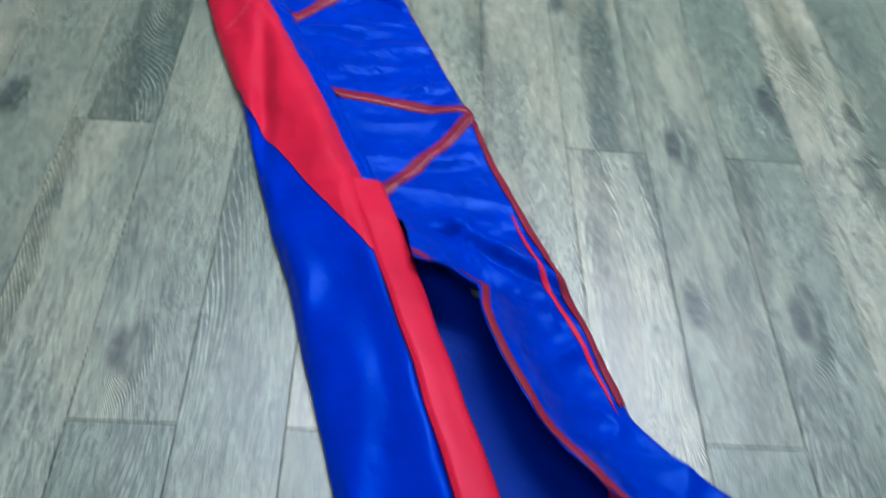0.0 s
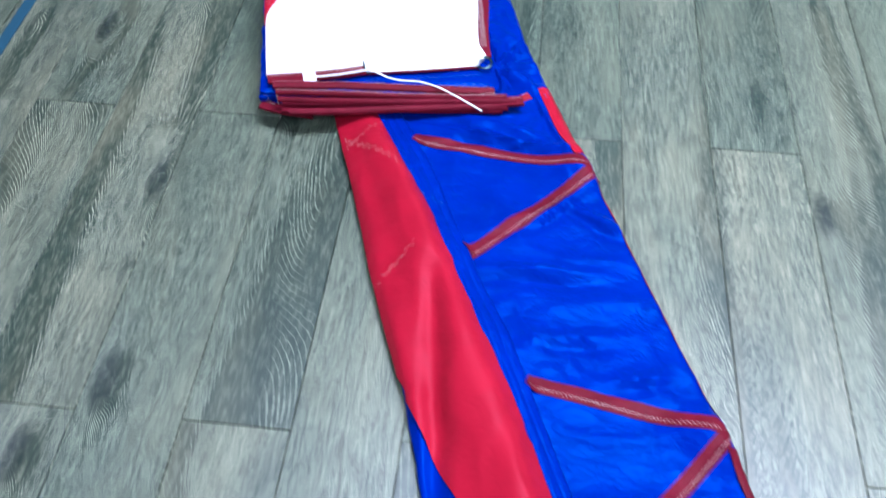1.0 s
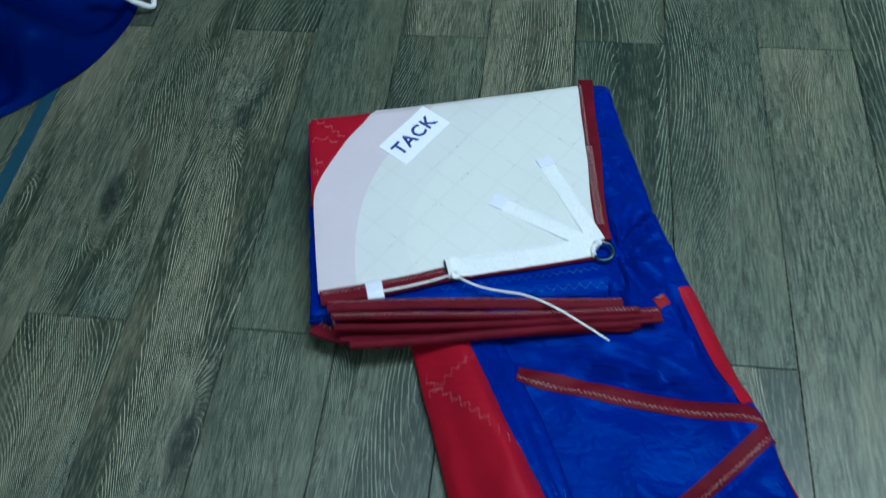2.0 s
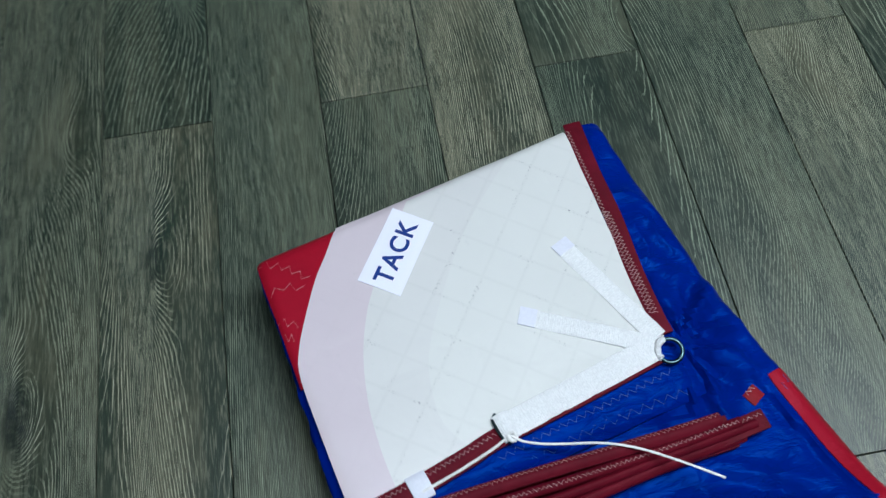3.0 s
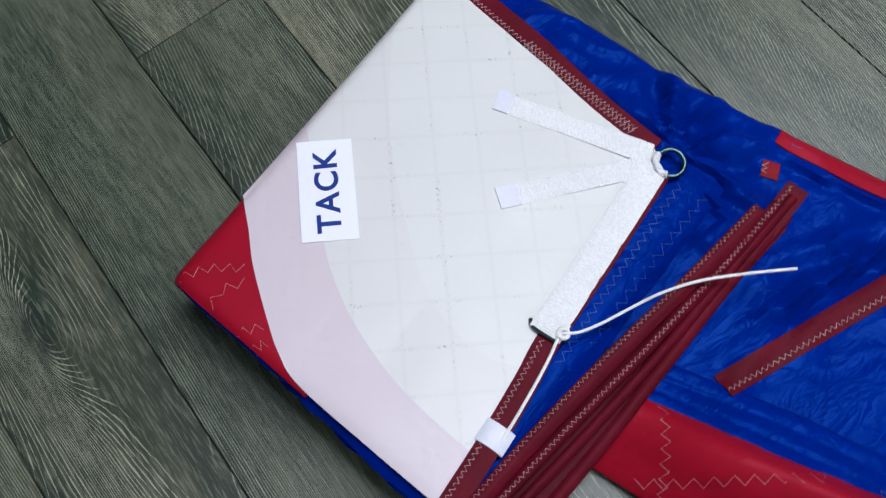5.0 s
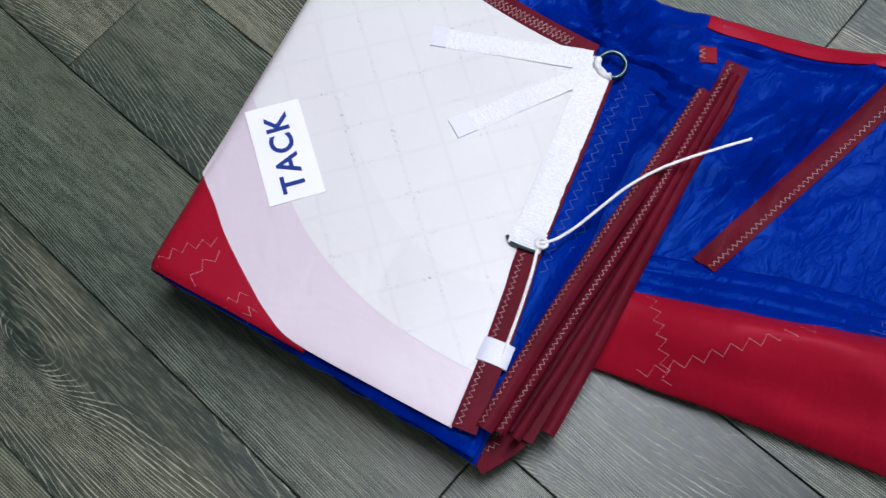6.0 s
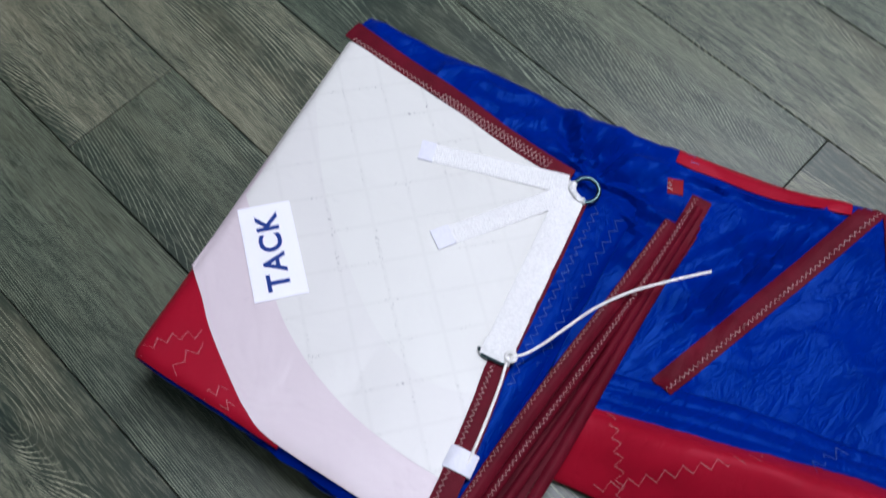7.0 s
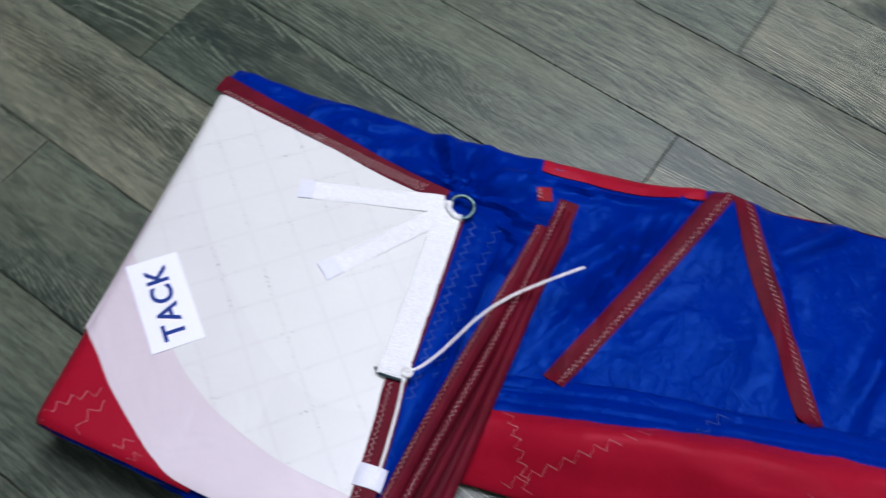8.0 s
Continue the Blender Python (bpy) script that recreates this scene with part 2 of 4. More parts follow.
CEILING = plain("grey_ceiling_paint", (0.34, 0.36, 0.35), 0.9, 0, 60, 0.0006, 0.05)
MASKING = plain("blue_masking_tape", (0.012, 0.052, 0.085), 0.6, 0, 200)
LIME = plain("lime_plastic", (0.45, 0.60, 0.06), 0.4, 0, 60)
TRIM = plain("white_trim_paint", (0.7, 0.7, 0.68), 0.5, 0, 60)
glow = Nodes("lamp_diffuser", 0.5)
glow.bsdf.inputs["Emission Color"].default_value = (1, 0.985, 0.96, 1)
glow.bsdf.inputs["Emission Strength"].default_value = 6.0
DIFFUSER = glow.done((0.8, 0.8, 0.8))


# ---- building helpers ----
def part(name, bm, material, parent, label="", smooth=True):
    me = bpy.data.meshes.new(name)
    bmesh.ops.recalc_face_normals(bm, faces=bm.faces)
    for e in bm.edges:
        e.smooth = e.is_boundary or e.calc_face_angle(0.0) < 0.75
    bm.to_mesh(me)
    bm.free()
    me.materials.append(material)
    if smooth:
        me.polygons.foreach_set("use_smooth", [True] * len(me.polygons))
    ob = new(name, me)
    ob.parent = parent
    return tagged(ob, label)


def empty(name, at=(0, 0, 0)):
    ob = new(name)
    ob.empty_display_size = 0.05
    ob.location = at
    return ob


def box(bm, lo, hi, bevel=0.0):
    made = bmesh.ops.create_cube(bm, size=1.0)["verts"]
    for v in made:
        v.co = Vector([lo[i] + (v.co[i] + 0.5) * (hi[i] - lo[i]) for i in range(3)])
    if bevel:
        edges = list({e for v in made for e in v.link_edges})
        bmesh.ops.bevel(bm, geom=edges, offset=bevel, segments=2, affect="EDGES", profile=0.5)


def slab(rows, thick, bm=None):
    """A closed sheet of cloth: rows of top points, and the same points lower down."""
    bm = bm or bmesh.new()
    nu, nv = len(rows[0]), len(rows)
    top = [[bm.verts.new(p) for p in row] for row in rows]
    low = [[bm.verts.new((p[0], p[1], p[2] - thick)) for p in row] for row in rows]
    for j in range(nv - 1):
        for i in range(nu - 1):
            bm.faces.new((top[j][i], top[j][i + 1], top[j + 1][i + 1], top[j + 1][i]))
            bm.faces.new((low[j][i], low[j + 1][i], low[j + 1][i + 1], low[j][i + 1]))
    for j in range(nv - 1):
        bm.faces.new((top[j][0], top[j + 1][0], low[j + 1][0], low[j][0]))
        bm.faces.new((top[j][-1], low[j][-1], low[j + 1][-1], top[j + 1][-1]))
    for i in range(nu - 1):
        bm.faces.new((top[0][i], low[0][i], low[0][i + 1], top[0][i + 1]))
        bm.faces.new((top[-1][i], top[-1][i + 1], low[-1][i + 1], low[-1][i]))
    return bm


def tube(bm, points, radius, sides=8, closed=False):
    """A round cord through points."""
    pts = [Vector(p) for p in points]
    rings = []
    for i, p in enumerate(pts):
        a = pts[i - 1] if i or closed else p
        b = pts[(i + 1) % len(pts)] if i + 1 < len(pts) or closed else p
        d = (b - a).normalized()
        side = d.cross(Vector((0, 0, 1)))
        side = side.normalized() if side.length > 1e-4 else Vector((1, 0, 0))
        up = side.cross(d)
        rings.append([bm.verts.new(p + radius * (math.cos(t) * side + math.sin(t) * up)) for t in (2 * math.pi * k / sides for k in range(sides))])
    n = len(rings)
    for i in range(n if closed else n - 1):
        for k in range(sides):
            bm.faces.new((rings[i][k], rings[i][(k + 1) % sides], rings[(i + 1) % n][(k + 1) % sides], rings[(i + 1) % n][k]))
    if not closed:
        bm.faces.new(rings[0])
        bm.faces.new(rings[-1][::-1])


def smooth_line(points, count):
    """Catmull-Rom through points, evenly in parameter."""
    p = [Vector(q) for q in points]
    p = [2 * p[0] - p[1]] + p + [2 * p[-1] - p[-2]]
    out = []
    for k in range(count):
        f = k / (count - 1) * (len(p) - 3)
        i = min(int(f), len(p) - 4)
        t = f - i
        a, b, c, d = p[i : i + 4]
        out.append(0.5 * (2 * b + (c - a) * t + (2 * a - 5 * b + 4 * c - d) * t * t + (3 * b - a - 3 * c + d) * t**3))
    return out


def curve_y(pairs):
    """A boundary of the strip: x for a given y, from (y, x) pairs."""
    pairs = sorted(pairs)
    ys, xs = [p[0] for p in pairs], [p[1] for p in pairs]
    slope0 = (xs[1] - xs[0]) / (ys[1] - ys[0])
    return lambda y: float(np.interp(y, ys, xs)) if y >= ys[0] else xs[0] + (y - ys[0]) * slope0


def step(a, b, v):
    t = min(1.0, max(0.0, (v - a) / (b - a)))
    return t * t * (3 - 2 * t)


def nz(x, y, s, seed=0.0):
    return noise.noise(Vector((x * s, y * s, seed)))


def ridged(x, y, s, seed):
    """Sharp creases in soft cloth, 0 to 1."""
    w = nz(x, y, s * 0.6, seed + 5) * 0.35
    return (1 - abs(nz(x + w / s, y - w / s, s, seed))) ** 4


# ---- room ----
W, L = 0.1524, 1.2192
X0, X1, Y0, Y1, ROOM_H = -18 * W, 15 * W, -1.30, 4.30, 2.6


def wall(name, lo, hi):
    bm = bmesh.new()
    box(bm, lo, hi)
    return tagged(part(name, bm, WALL, None, smooth=False), "grey-green painted plain room wall", "wall", kind="structure")


wall("wall_west", (X0 - 0.12, Y0 - 0.12, -0.02), (X0, Y1 + 0.12, ROOM_H))
wall("wall_east", (X1, Y0 - 0.12, -0.02), (X1 + 0.12, Y1 + 0.12, ROOM_H))
wall("wall_south", (X0, Y0 - 0.12, -0.02), (X1, Y0, ROOM_H))
wall("wall_north", (X0, Y1, -0.02), (X1, Y1 + 0.12, ROOM_H))
bm = bmesh.new()
box(bm, (X0 - 0.12, Y0 - 0.12, ROOM_H), (X1 + 0.12, Y1 + 0.12, ROOM_H + 0.1))
tagged(part("ceiling", bm, CEILING, None, smooth=False), "plain pale grey painted ceiling", "ceiling", kind="structure")
bm = bmesh.new()
box(bm, (X0 - 0.12, Y0 - 0.12, -0.10), (X1 + 0.12, Y1 + 0.12, -0.006))
floor = tagged(part("floor", bm, SUBFLOOR, None, smooth=False), "grey limed oak plank floor with dark joints", "floor", kind="structure")

# ceiling lamps, out of view; the second only houses the added fill
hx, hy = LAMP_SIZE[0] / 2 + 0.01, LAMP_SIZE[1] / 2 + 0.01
for lx, ly, _ in LAMP_AND_FILL:
    lamp = tagged(empty("ceiling_and_fill_light", (lx, ly, ROOM_H)), "white flat rectangular ceiling light, unseen, the second an added fill", "lamp", "ceiling lights")
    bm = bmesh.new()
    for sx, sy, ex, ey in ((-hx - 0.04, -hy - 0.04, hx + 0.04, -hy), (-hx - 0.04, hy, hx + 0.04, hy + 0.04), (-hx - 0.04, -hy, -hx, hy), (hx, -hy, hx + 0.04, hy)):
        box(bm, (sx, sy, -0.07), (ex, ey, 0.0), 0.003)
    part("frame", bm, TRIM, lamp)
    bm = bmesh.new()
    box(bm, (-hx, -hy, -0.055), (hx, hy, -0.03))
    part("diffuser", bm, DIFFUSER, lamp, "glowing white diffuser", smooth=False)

# ---- the folded sail ----
sail = tagged(empty("folded_sail", (-0.3, 1.6, 0.0)), "blue and red nylon sail folded flat with white tack corner", "sail")
UNSHIFT = Matrix.Translation((0.3, -1.6, 0.0))
covers = []


def sail_part(name, bm, material, label="", under=None, cover=True, smooth=True):
    """A part of the sail, given in room coordinates; cover: others may lie on it."""
    if cover:
        bm.verts.ensure_lookup_table()
        bm.verts.index_update()
        covers.append(([v.co.copy() for v in bm.verts], [[v.index for v in f.verts] for f in bm.faces]))
        lying.clear()
    bmesh.ops.transform(bm, matrix=UNSHIFT, verts=bm.verts)
    return part(name, bm, material, under or sail, label, smooth)


lying = []


def top_at(x, y, above=0.0):
    """Height of the uppermost cloth at a place."""
    if not lying:
        verts, polys = [], []
        for vs, ps in covers:
            k = len(verts)
            verts += vs
            polys += [[i + k for i in p] for p in ps]
        lying.append(BVHTree.FromPolygons(verts, polys))
    hit = lying[0].ray_cast(Vector((x, y, 1.0)), Vector((0, 0, -1)))
    return (hit[0].z if hit[0] else 0.0) + above


def stack_z(x, y):
    """The sloping top of the folded pile."""
    return -0.12666 * x + 0.01368 * y - 0.0306 + 0.0024 * nz(x, y, 8, 3) + 0.0007 * nz(x, y, 26, 8)


LE = curve_y([(2.00, -0.565), (1.807, -0.503), (1.605, -0.430), (1.49, -0.393), (1.30, -0.321), (1.187, -0.281), (1.075, -0.250), (0.99, -0.224), (0.857, -0.177), (0.664, -0.122), (0.509, -0.077), (0.2, 0.01)])
RB = curve_y([(2.00, -0.520), (1.816, -0.430), (1.696, -0.371), (1.595, -0.318), (1.463, -0.256), (1.385, -0.219), (1.202, -0.139), (1.083, -0.091), (0.885, -0.010)])
HT = curve_y([(2.00, -0.46), (1.834, -0.387), (1.72, -0.326), (1.612, -0.279), (1.538, -0.244), (1.474, -0.217), (1.393, -0.173), (1.219, -0.104), (1.051, -0.035), (0.9, 0.02)])
RE = curve_y([(2.311, -0.247), (2.185, -0.214), (2.045, -0.173), (1.983, -0.147), (1.933, -0.129), (1.834, -0.092), (1.739, -0.052), (1.567, 0.014), (1.42, 0.070), (1.267, 0.130), (1.142, 0.172), (1.031, 0.215), (0.95, 0.247), (0.831, 0.290), (0.727, 0.322), (0.640, 0.352), (0.580, 0.405), (0.524, 0.477), (0.42, 0.60), (0.25, 0.78)])
TAPE_L = curve_y([(1.05, -0.096), (0.876, -0.040), (0.731, 0.006), (0.489, 0.078), (0.25, 0.150)])
TAPE_R = curve_y([(1.05, -0.036), (0.881, 0.018), (0.733, 0.060), (0.49, 0.138), (0.25, 0.215)])
POCKET = curve_y([(0.97, 0.000), (0.858, 0.017), (0.838, 0.069), (0.809, 0.114), (0.752, 0.121), (0.685, 0.147), (0.613, 0.179), (0.540, 0.228), (0.486, 0.278), (0.38, 0.38), (0.25, 0.50)])
DIAG = curve_y([(1.269, -0.306), (1.148, -0.234), (1.02, -0.146), (0.885, -0.044)])


def roll_profile(y):
    """Cross-section of the rolled left side: points from under the left edge over the top to the right end."""
    left, right = LE(y), (RB(y) + 0.012 if y > 1.05 else TAPE_L(y) + 0.03)
    w = right - left
    flat = 1 - 0.52 * step(1.70, 1.82, y)
    h = (0.058 + 0.006 * step(1.25, 0.95, y) + 0.003 * nz(0, y, 5, 2)) * flat
    shape = [(0.020, 0.003), (0.005, 0.005 * flat), (0.0, 0.011 * flat), (0.005, 0.018 * flat), (0.017, 0.027 * flat)]
    pts = [(left + a, b) for a, b in shape]
    pts += [(left + max(0.030, 0.32 * w), h * 0.62), (left + max(0.045, 0.56 * w), h * 0.90), (left + max(0.06, 0.80 * w), h), (right, h * 0.60)]
    line = smooth_line([(a, 0, b) for a, b in pts], 41)
    return [(p.x, p.z) for p in line]


def roll_rows(y_top, y_low, count, lift=0.0, start=None):
    rows = []
    for j in range(count):
        y = y_top + (y_low - y_top) * j / (count - 1)
        prof = roll_profile(y)
        if start:
            edge = start(y)
            s0 = 0.0
            if y < 1.36:
                s0 = next((i for i in range(8, 40) if prof[i][0] >= edge), 40) - 1
                a, b = prof[s0][0], prof[s0 + 1][0]
                s0 += min(1.0, max(0.0, (edge - a) / max(1e-6, b - a)))
                s0 *= step(1.36, 1.265, y)
        else:
            s0 = 0.0
        row = []
        for i in range(41):
            f = s0 + (40 - s0) * i / 40
            k = min(39, int(f))
            x = prof[k][0] + (prof[k + 1][0] - prof[k][0]) * (f - k)
            z = prof[k][1] + (prof[k + 1][1] - prof[k][1]) * (f - k)
            body = step(0.012, 0.03, z) * (1 - step(1.72, 1.82, y))
            groove = math.exp(-(((x - (-0.283 - (y - 1.42) * 0.12)) / 0.017) ** 2)) * step(1.56, 1.40, y) * step(1.05, 1.16, y)
            z += body * (0.0040 * nz(x * 2.4, y, 7, 4) + 0.0022 * ridged(x * 1.6, y * 0.8, 13, 9) - 0.017 * groove)
            low = step(1.05, 0.85, y)
            z += body * low * (0.007 * math.sin((x - LE(y)) * 46 + 2.4 * nz(x * 2, y, 3, 6)) + 0.004 * ridged(x * 1.3, y * 0.5, 9, 12))
            sink = 0.0 if start else 0.006 * step(1.16, 1.30, y)
            tuck = 0.0 if start else 0.009 * step(1.20, 1.34, y) * (1 - i / 40)
            row.append((x + tuck + 0.003 * nz(x, y, 16, 7), y, max(0.002, z + lift - sink)))
        rows.append(row)
    return rows


# centre, slope, half length, height and width of the larger creases
CREASES = [
    (-0.14, 1.515, 0.04, 0.09, 0.009, 0.012),
    (-0.045, 1.63, -0.6, 0.06, 0.008, 0.012),
    (-0.07, 1.40, 0.10, 0.06, 0.005, 0.010),
    (0.02, 1.34, 0.25, 0.05, 0.005, 0.010),
    (-0.16, 1.62, 0.45, 0.07, 0.005, 0.011),
    (-0.18, 1.82, -0.35, 0.06, 0.006, 0.010),
    (-0.26, 1.80, 0.30, 0.05, 0.005, 0.009),
    (-0.19, 1.793, -0.14, 0.12, 0.009, 0.008),
    (-0.10, 1.655, 0.95, 0.09, 0.005, 0.009),
    (-0.130, 1.850, -2.43, 0.28, 0.0035, 0.011),
    (0.06, 1.15, 0.15, 0.07, 0.006, 0.012),
    (0.08, 0.990, 0.20, 0.09, 0.006, 0.012),
]


def panel_z(x, y, left, right):
    """Height of the flat blue side of the strip."""
    z = 0.0105
    z += 0.0030 * nz(x * 1.2 + y * 0.5, y * 1.6, 7, 11) + 0.0062 * ridged(x * 0.7 + y * 0.35, y * 1.5 - x * 0.5, 7, 15)
    z += 0.0022 * ridged(x + 0.4 * y, y - 0.3 * x, 24, 18) * (0.4 + max(0.0, nz(x, y, 4, 19)) * 2)
    for cx, cy, slope, reach, high, wide in CREASES:
        along, across = (x - cx) + slope * (y - cy), (y - cy) - slope * (x - cx)
        z += 1.35 * high * math.exp(-((along / reach) ** 2)) * (math.exp(-((across / wide) ** 2)) - 0.7 * math.exp(-(((across + 1.5 * wide) / wide) ** 2)))
    for ax, ay, high, wide in ((-0.072, 1.738, 0.020, 0.045), (0.112, 1.250, 0.020, 0.045)):
        z += high * math.exp(-((x - ax) ** 2 + (y - ay) ** 2) / wide**2)
    # puckers where the ring pulls the cloth
    d = math.hypot(x + 0.235, y - 1.985)
    a = math.atan2(y - 1.985, x + 0.235)
    z += 0.0075 * math.exp(-((d - 0.05) ** 2) / 0.0034) * (math.sin(a * 9 + 3 * nz(x, y, 22, 2)) + 0.6 * nz(x, y, 45, 4))
    far = step(1.93, 2.06, y)
    z += far * (0.007 * ridged(x * 1.6 + y * 0.7, y * 0.8 - x, 14, 22) + 0.006)
    # the lower end swells and folds open
    low = step(1.08, 0.84, y)
    z += low * (0.082 * math.exp(-(((x - left) / 0.07) ** 2)) + 0.012 * ridged(x * 0.8 + y * 0.5, y * 1.2 - x * 0.7, 8, 31))
    fold = (x - 0.10) * 0.62 + (y - 0.985)
    z += 0.016 * step(0.02, 0.12, x) * step(1.06, 0.99, y) * step(0.80, 0.88, y) * math.exp(-((fold / 0.016) ** 2))
    z -= 0.010 * step(0.05, 0.12, x) * math.exp(-(((fold + 0.026) / 0.011) ** 2)) * step(1.06, 0.99, y) * step(0.80, 0.88, y)
    edge = min(1.0, max(0.0, (right - x) / 0.014))
    if y > 1.90 and x < -0.258 - 0.10 * (y - 2.02):
        z = min(z, max(0.006, stack_z(x, y) - 0.014))
    return max(0.0035, z * (0.25 + 0.75 * math.sqrt(1 - (1 - edge) ** 2)))


def panel_left(y):
    if y > 1.86:
        return float(np.interp(y, [1.86, 2.05, 2.25, 2.32], [-0.42, -0.40, -0.33, -0.268]))
    if y > 0.97:
        return HT(y) - 0.03
    return POCKET(y)


# the layer that lies inside the open fold; its shade is painted as navy
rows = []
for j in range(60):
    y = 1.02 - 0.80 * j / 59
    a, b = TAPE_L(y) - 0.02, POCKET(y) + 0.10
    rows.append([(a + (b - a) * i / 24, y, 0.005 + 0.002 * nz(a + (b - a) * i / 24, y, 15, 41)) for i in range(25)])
sail_part("inner_layer", slab(rows, 0.0015), NAVY, "inner cloth of the open fold, shade put in as navy colour")

rows = []
for j in range(300):
    y = 2.311 - 2.06 * j / 299
    a, b = panel_left(y), RE(y) + 0.0025 * nz(0, y, 24, 6)
    rows.append([(a + (b - a) * i / 63, y, panel_z(a + (b - a) * i / 63, y, a, b)) for i in range(64)])
sail_part("blue_panel", slab(rows, 0.0022), BLUE)

sail_part("left_roll", slab(roll_rows(1.86, 0.22, 210), 0.0012), BLUE_SMOOTH, "rolled blue cloth along the edge of the strip")
sail_part("red_panel", slab(roll_rows(1.86, 0.89, 170, 0.0028, DIAG), 0.0012), RED, "red cloth panel rolled over the edge")

# hem: a flat folded tube between the red and the blue cloth
rows = []
for j in range(150):
    y = 1.87 - 0.83 * j / 149
    a, b = RB(y), HT(y)
    row = []
    for i in range(33):
        u = i / 32
        puff = math.sqrt(max(0.0, 1 - (2 * u - 1) ** 6))
        z = 0.024 - 0.010 * step(1.70, 1.82, y) + (0.014 - 0.010 * step(1.70, 1.82, y) - 0.006 * step(1.3, 1.1, y)) * (1 - u) + 0.004 * puff + 0.002 * nz(u * 0.3, y, 12, 51) + 0.0030 * ridged(u * 0.05 + y * 0.3, y, 9, 53) + 0.0014 * ridged(u * 0.07 - y * 0.5, y, 26, 57)
        for at, deep in ((0.34 + 0.05 * nz(0, y, 3, 54), 0.0012), (0.66 + 0.06 * nz(0, y, 4, 55), 0.0010)):
            z -= deep * math.exp(-(((u - at) / 0.055) ** 2))
        row.append((a + (b - a) * u, y, z))
    rows.append(row)
sail_part("blue_hem", slab(rows, 0.006), BLUE, "narrow folded blue hem")


def ribbon(name, line, width, material, lift, thick, label="", droop=True, cover=True, wav=0.0, count=40, taper=None, dome=0.0, tip=0.0):
    """A flat tape laid along a line in plan, resting on the cloth below."""
    pts = smooth_line([(p[0], p[1], p[2] if len(p) > 2 else 0.0) for p in line], count)
    rows = []
    for k, p in enumerate(pts):
        d = (pts[min(k + 1, count - 1)] - pts[max(k - 1, 0)])
        d.z = 0
        d.normalize()
        side = Vector((-d.y, d.x, 0))
        w = width * (taper(k / (count - 1)) if taper else 1.0)
        row = []
        for i in range(7):
            q = p + side * w * (i / 6 - 0.5)
            puff = (0.0006 + dome) * (1 - (2 * i / 6 - 1) ** 2) - tip * (1 - i / 6)
            z = (top_at(q.x, q.y) if droop else p.z) + lift + puff + wav * nz(q.x, q.y, 20, 61)
            row.append((q.x, q.y, z))
        rows.append(row)
    if droop:
        # tape is stiffer than the cloth: even out its heights along the length
        for _ in range(4):
            zs = [[c[2] for c in r] for r in rows]
            for k in range(1, count - 1):
                for i in range(7):
                    z = (zs[k - 1][i] + zs[k][i] + zs[k + 1][i]) / 3
                    rows[k][i] = (rows[k][i][0], rows[k][i][1], max(z, zs[k][i] - 0.0004))
    return sail_part(name, slab(rows, thick), material, label, None, cover)


def stitches(line, under, width=0.0013, amp=0.0035, pitch=0.0085, material=None, lift=0.0007, broken=0.0):
    """A row of zigzag sewing along a line in plan, as one mesh of thread."""
    pts = smooth_line([(p[0], p[1], 0.0) for p in line], 60)
    run = [0.0]
    for a, b in zip(pts, pts[1:]):
        run.append(run[-1] + (b - a).length)
    count = max(4, int(run[-1] / (pitch / 2)))
    width *= 0.40
    rng = random.Random(int(run[-1] * 1e5))
    corner = []
    for k in range(count + 1):
        s = run[-1] * k / count
        i = min(len(pts) - 2, max(0, int(np.searchsorted(run, s)) - 1))
        f = (s - run[i]) / max(1e-9, run[i + 1] - run[i])
        d = (pts[i + 1] - pts[i]).normalized()
        q = pts[i].lerp(pts[i + 1], f) + Vector((-d.y, d.x, 0)) * amp * (1 if k % 2 else -1)
        corner.append(q)
    bm = bmesh.new()
    for a, b in zip(corner, corner[1:]):
        if rng.random() < broken:
            continue
        d = (b - a).normalized()
        side = Vector((-d.y, d.x, 0)) * width / 2
        e0, e1 = a - d * width * 0.4, b + d * width * 0.4
        loop = [e0 + side, e0 - side, e1 - side, e1 + side]
        up = [bm.verts.new((q.x, q.y, top_at(q.x, q.y, lift))) for q in loop]
        dn = [bm.verts.new((v.co.x, v.co.y, v.co.z - 0.0008)) for v in up]
        bm.faces.new(up)
        for m in range(4):
            bm.faces.new((up[m], dn[m], dn[(m + 1) % 4], up[(m + 1) % 4]))
    bmesh.ops.transform(bm, matrix=UNSHIFT, verts=bm.verts)
    return part("stitching", bm, material or THREAD, under, smooth=False)


# tapes sewn in a zigzag across the blue side
def cross_tape(a, b):
    t = ribbon("cross_tape", [a, ((a[0] * 2 + b[0]) / 3, (a[1] * 2 + b[1]) / 3), ((a[0] + 2 * b[0]) / 3, (a[1] + 2 * b[1]) / 3), b], 0.0240, TAPE, 0.0018, 0.0022, "dark red tape with pale zigzag stitching", count=60)
    d = (Vector(b) - Vector(a)).normalized()
    s = Vector((-d.y, d.x)) * 0.0055
    if s.y > 0:
        s = -s
    stitches([Vector(a) + s, Vector(b) + s], t, 0.00065, 0.0021, 0.0064)
    return t


cross_tape((-0.361, 1.782), (-0.058, 1.742))
cross_tape((-0.046, 1.733), (-0.246, 1.538))
cross_tape((-0.143, 1.318), (0.122, 1.270))
cross_tape((0.128, 1.262), (-0.036, 1.064))

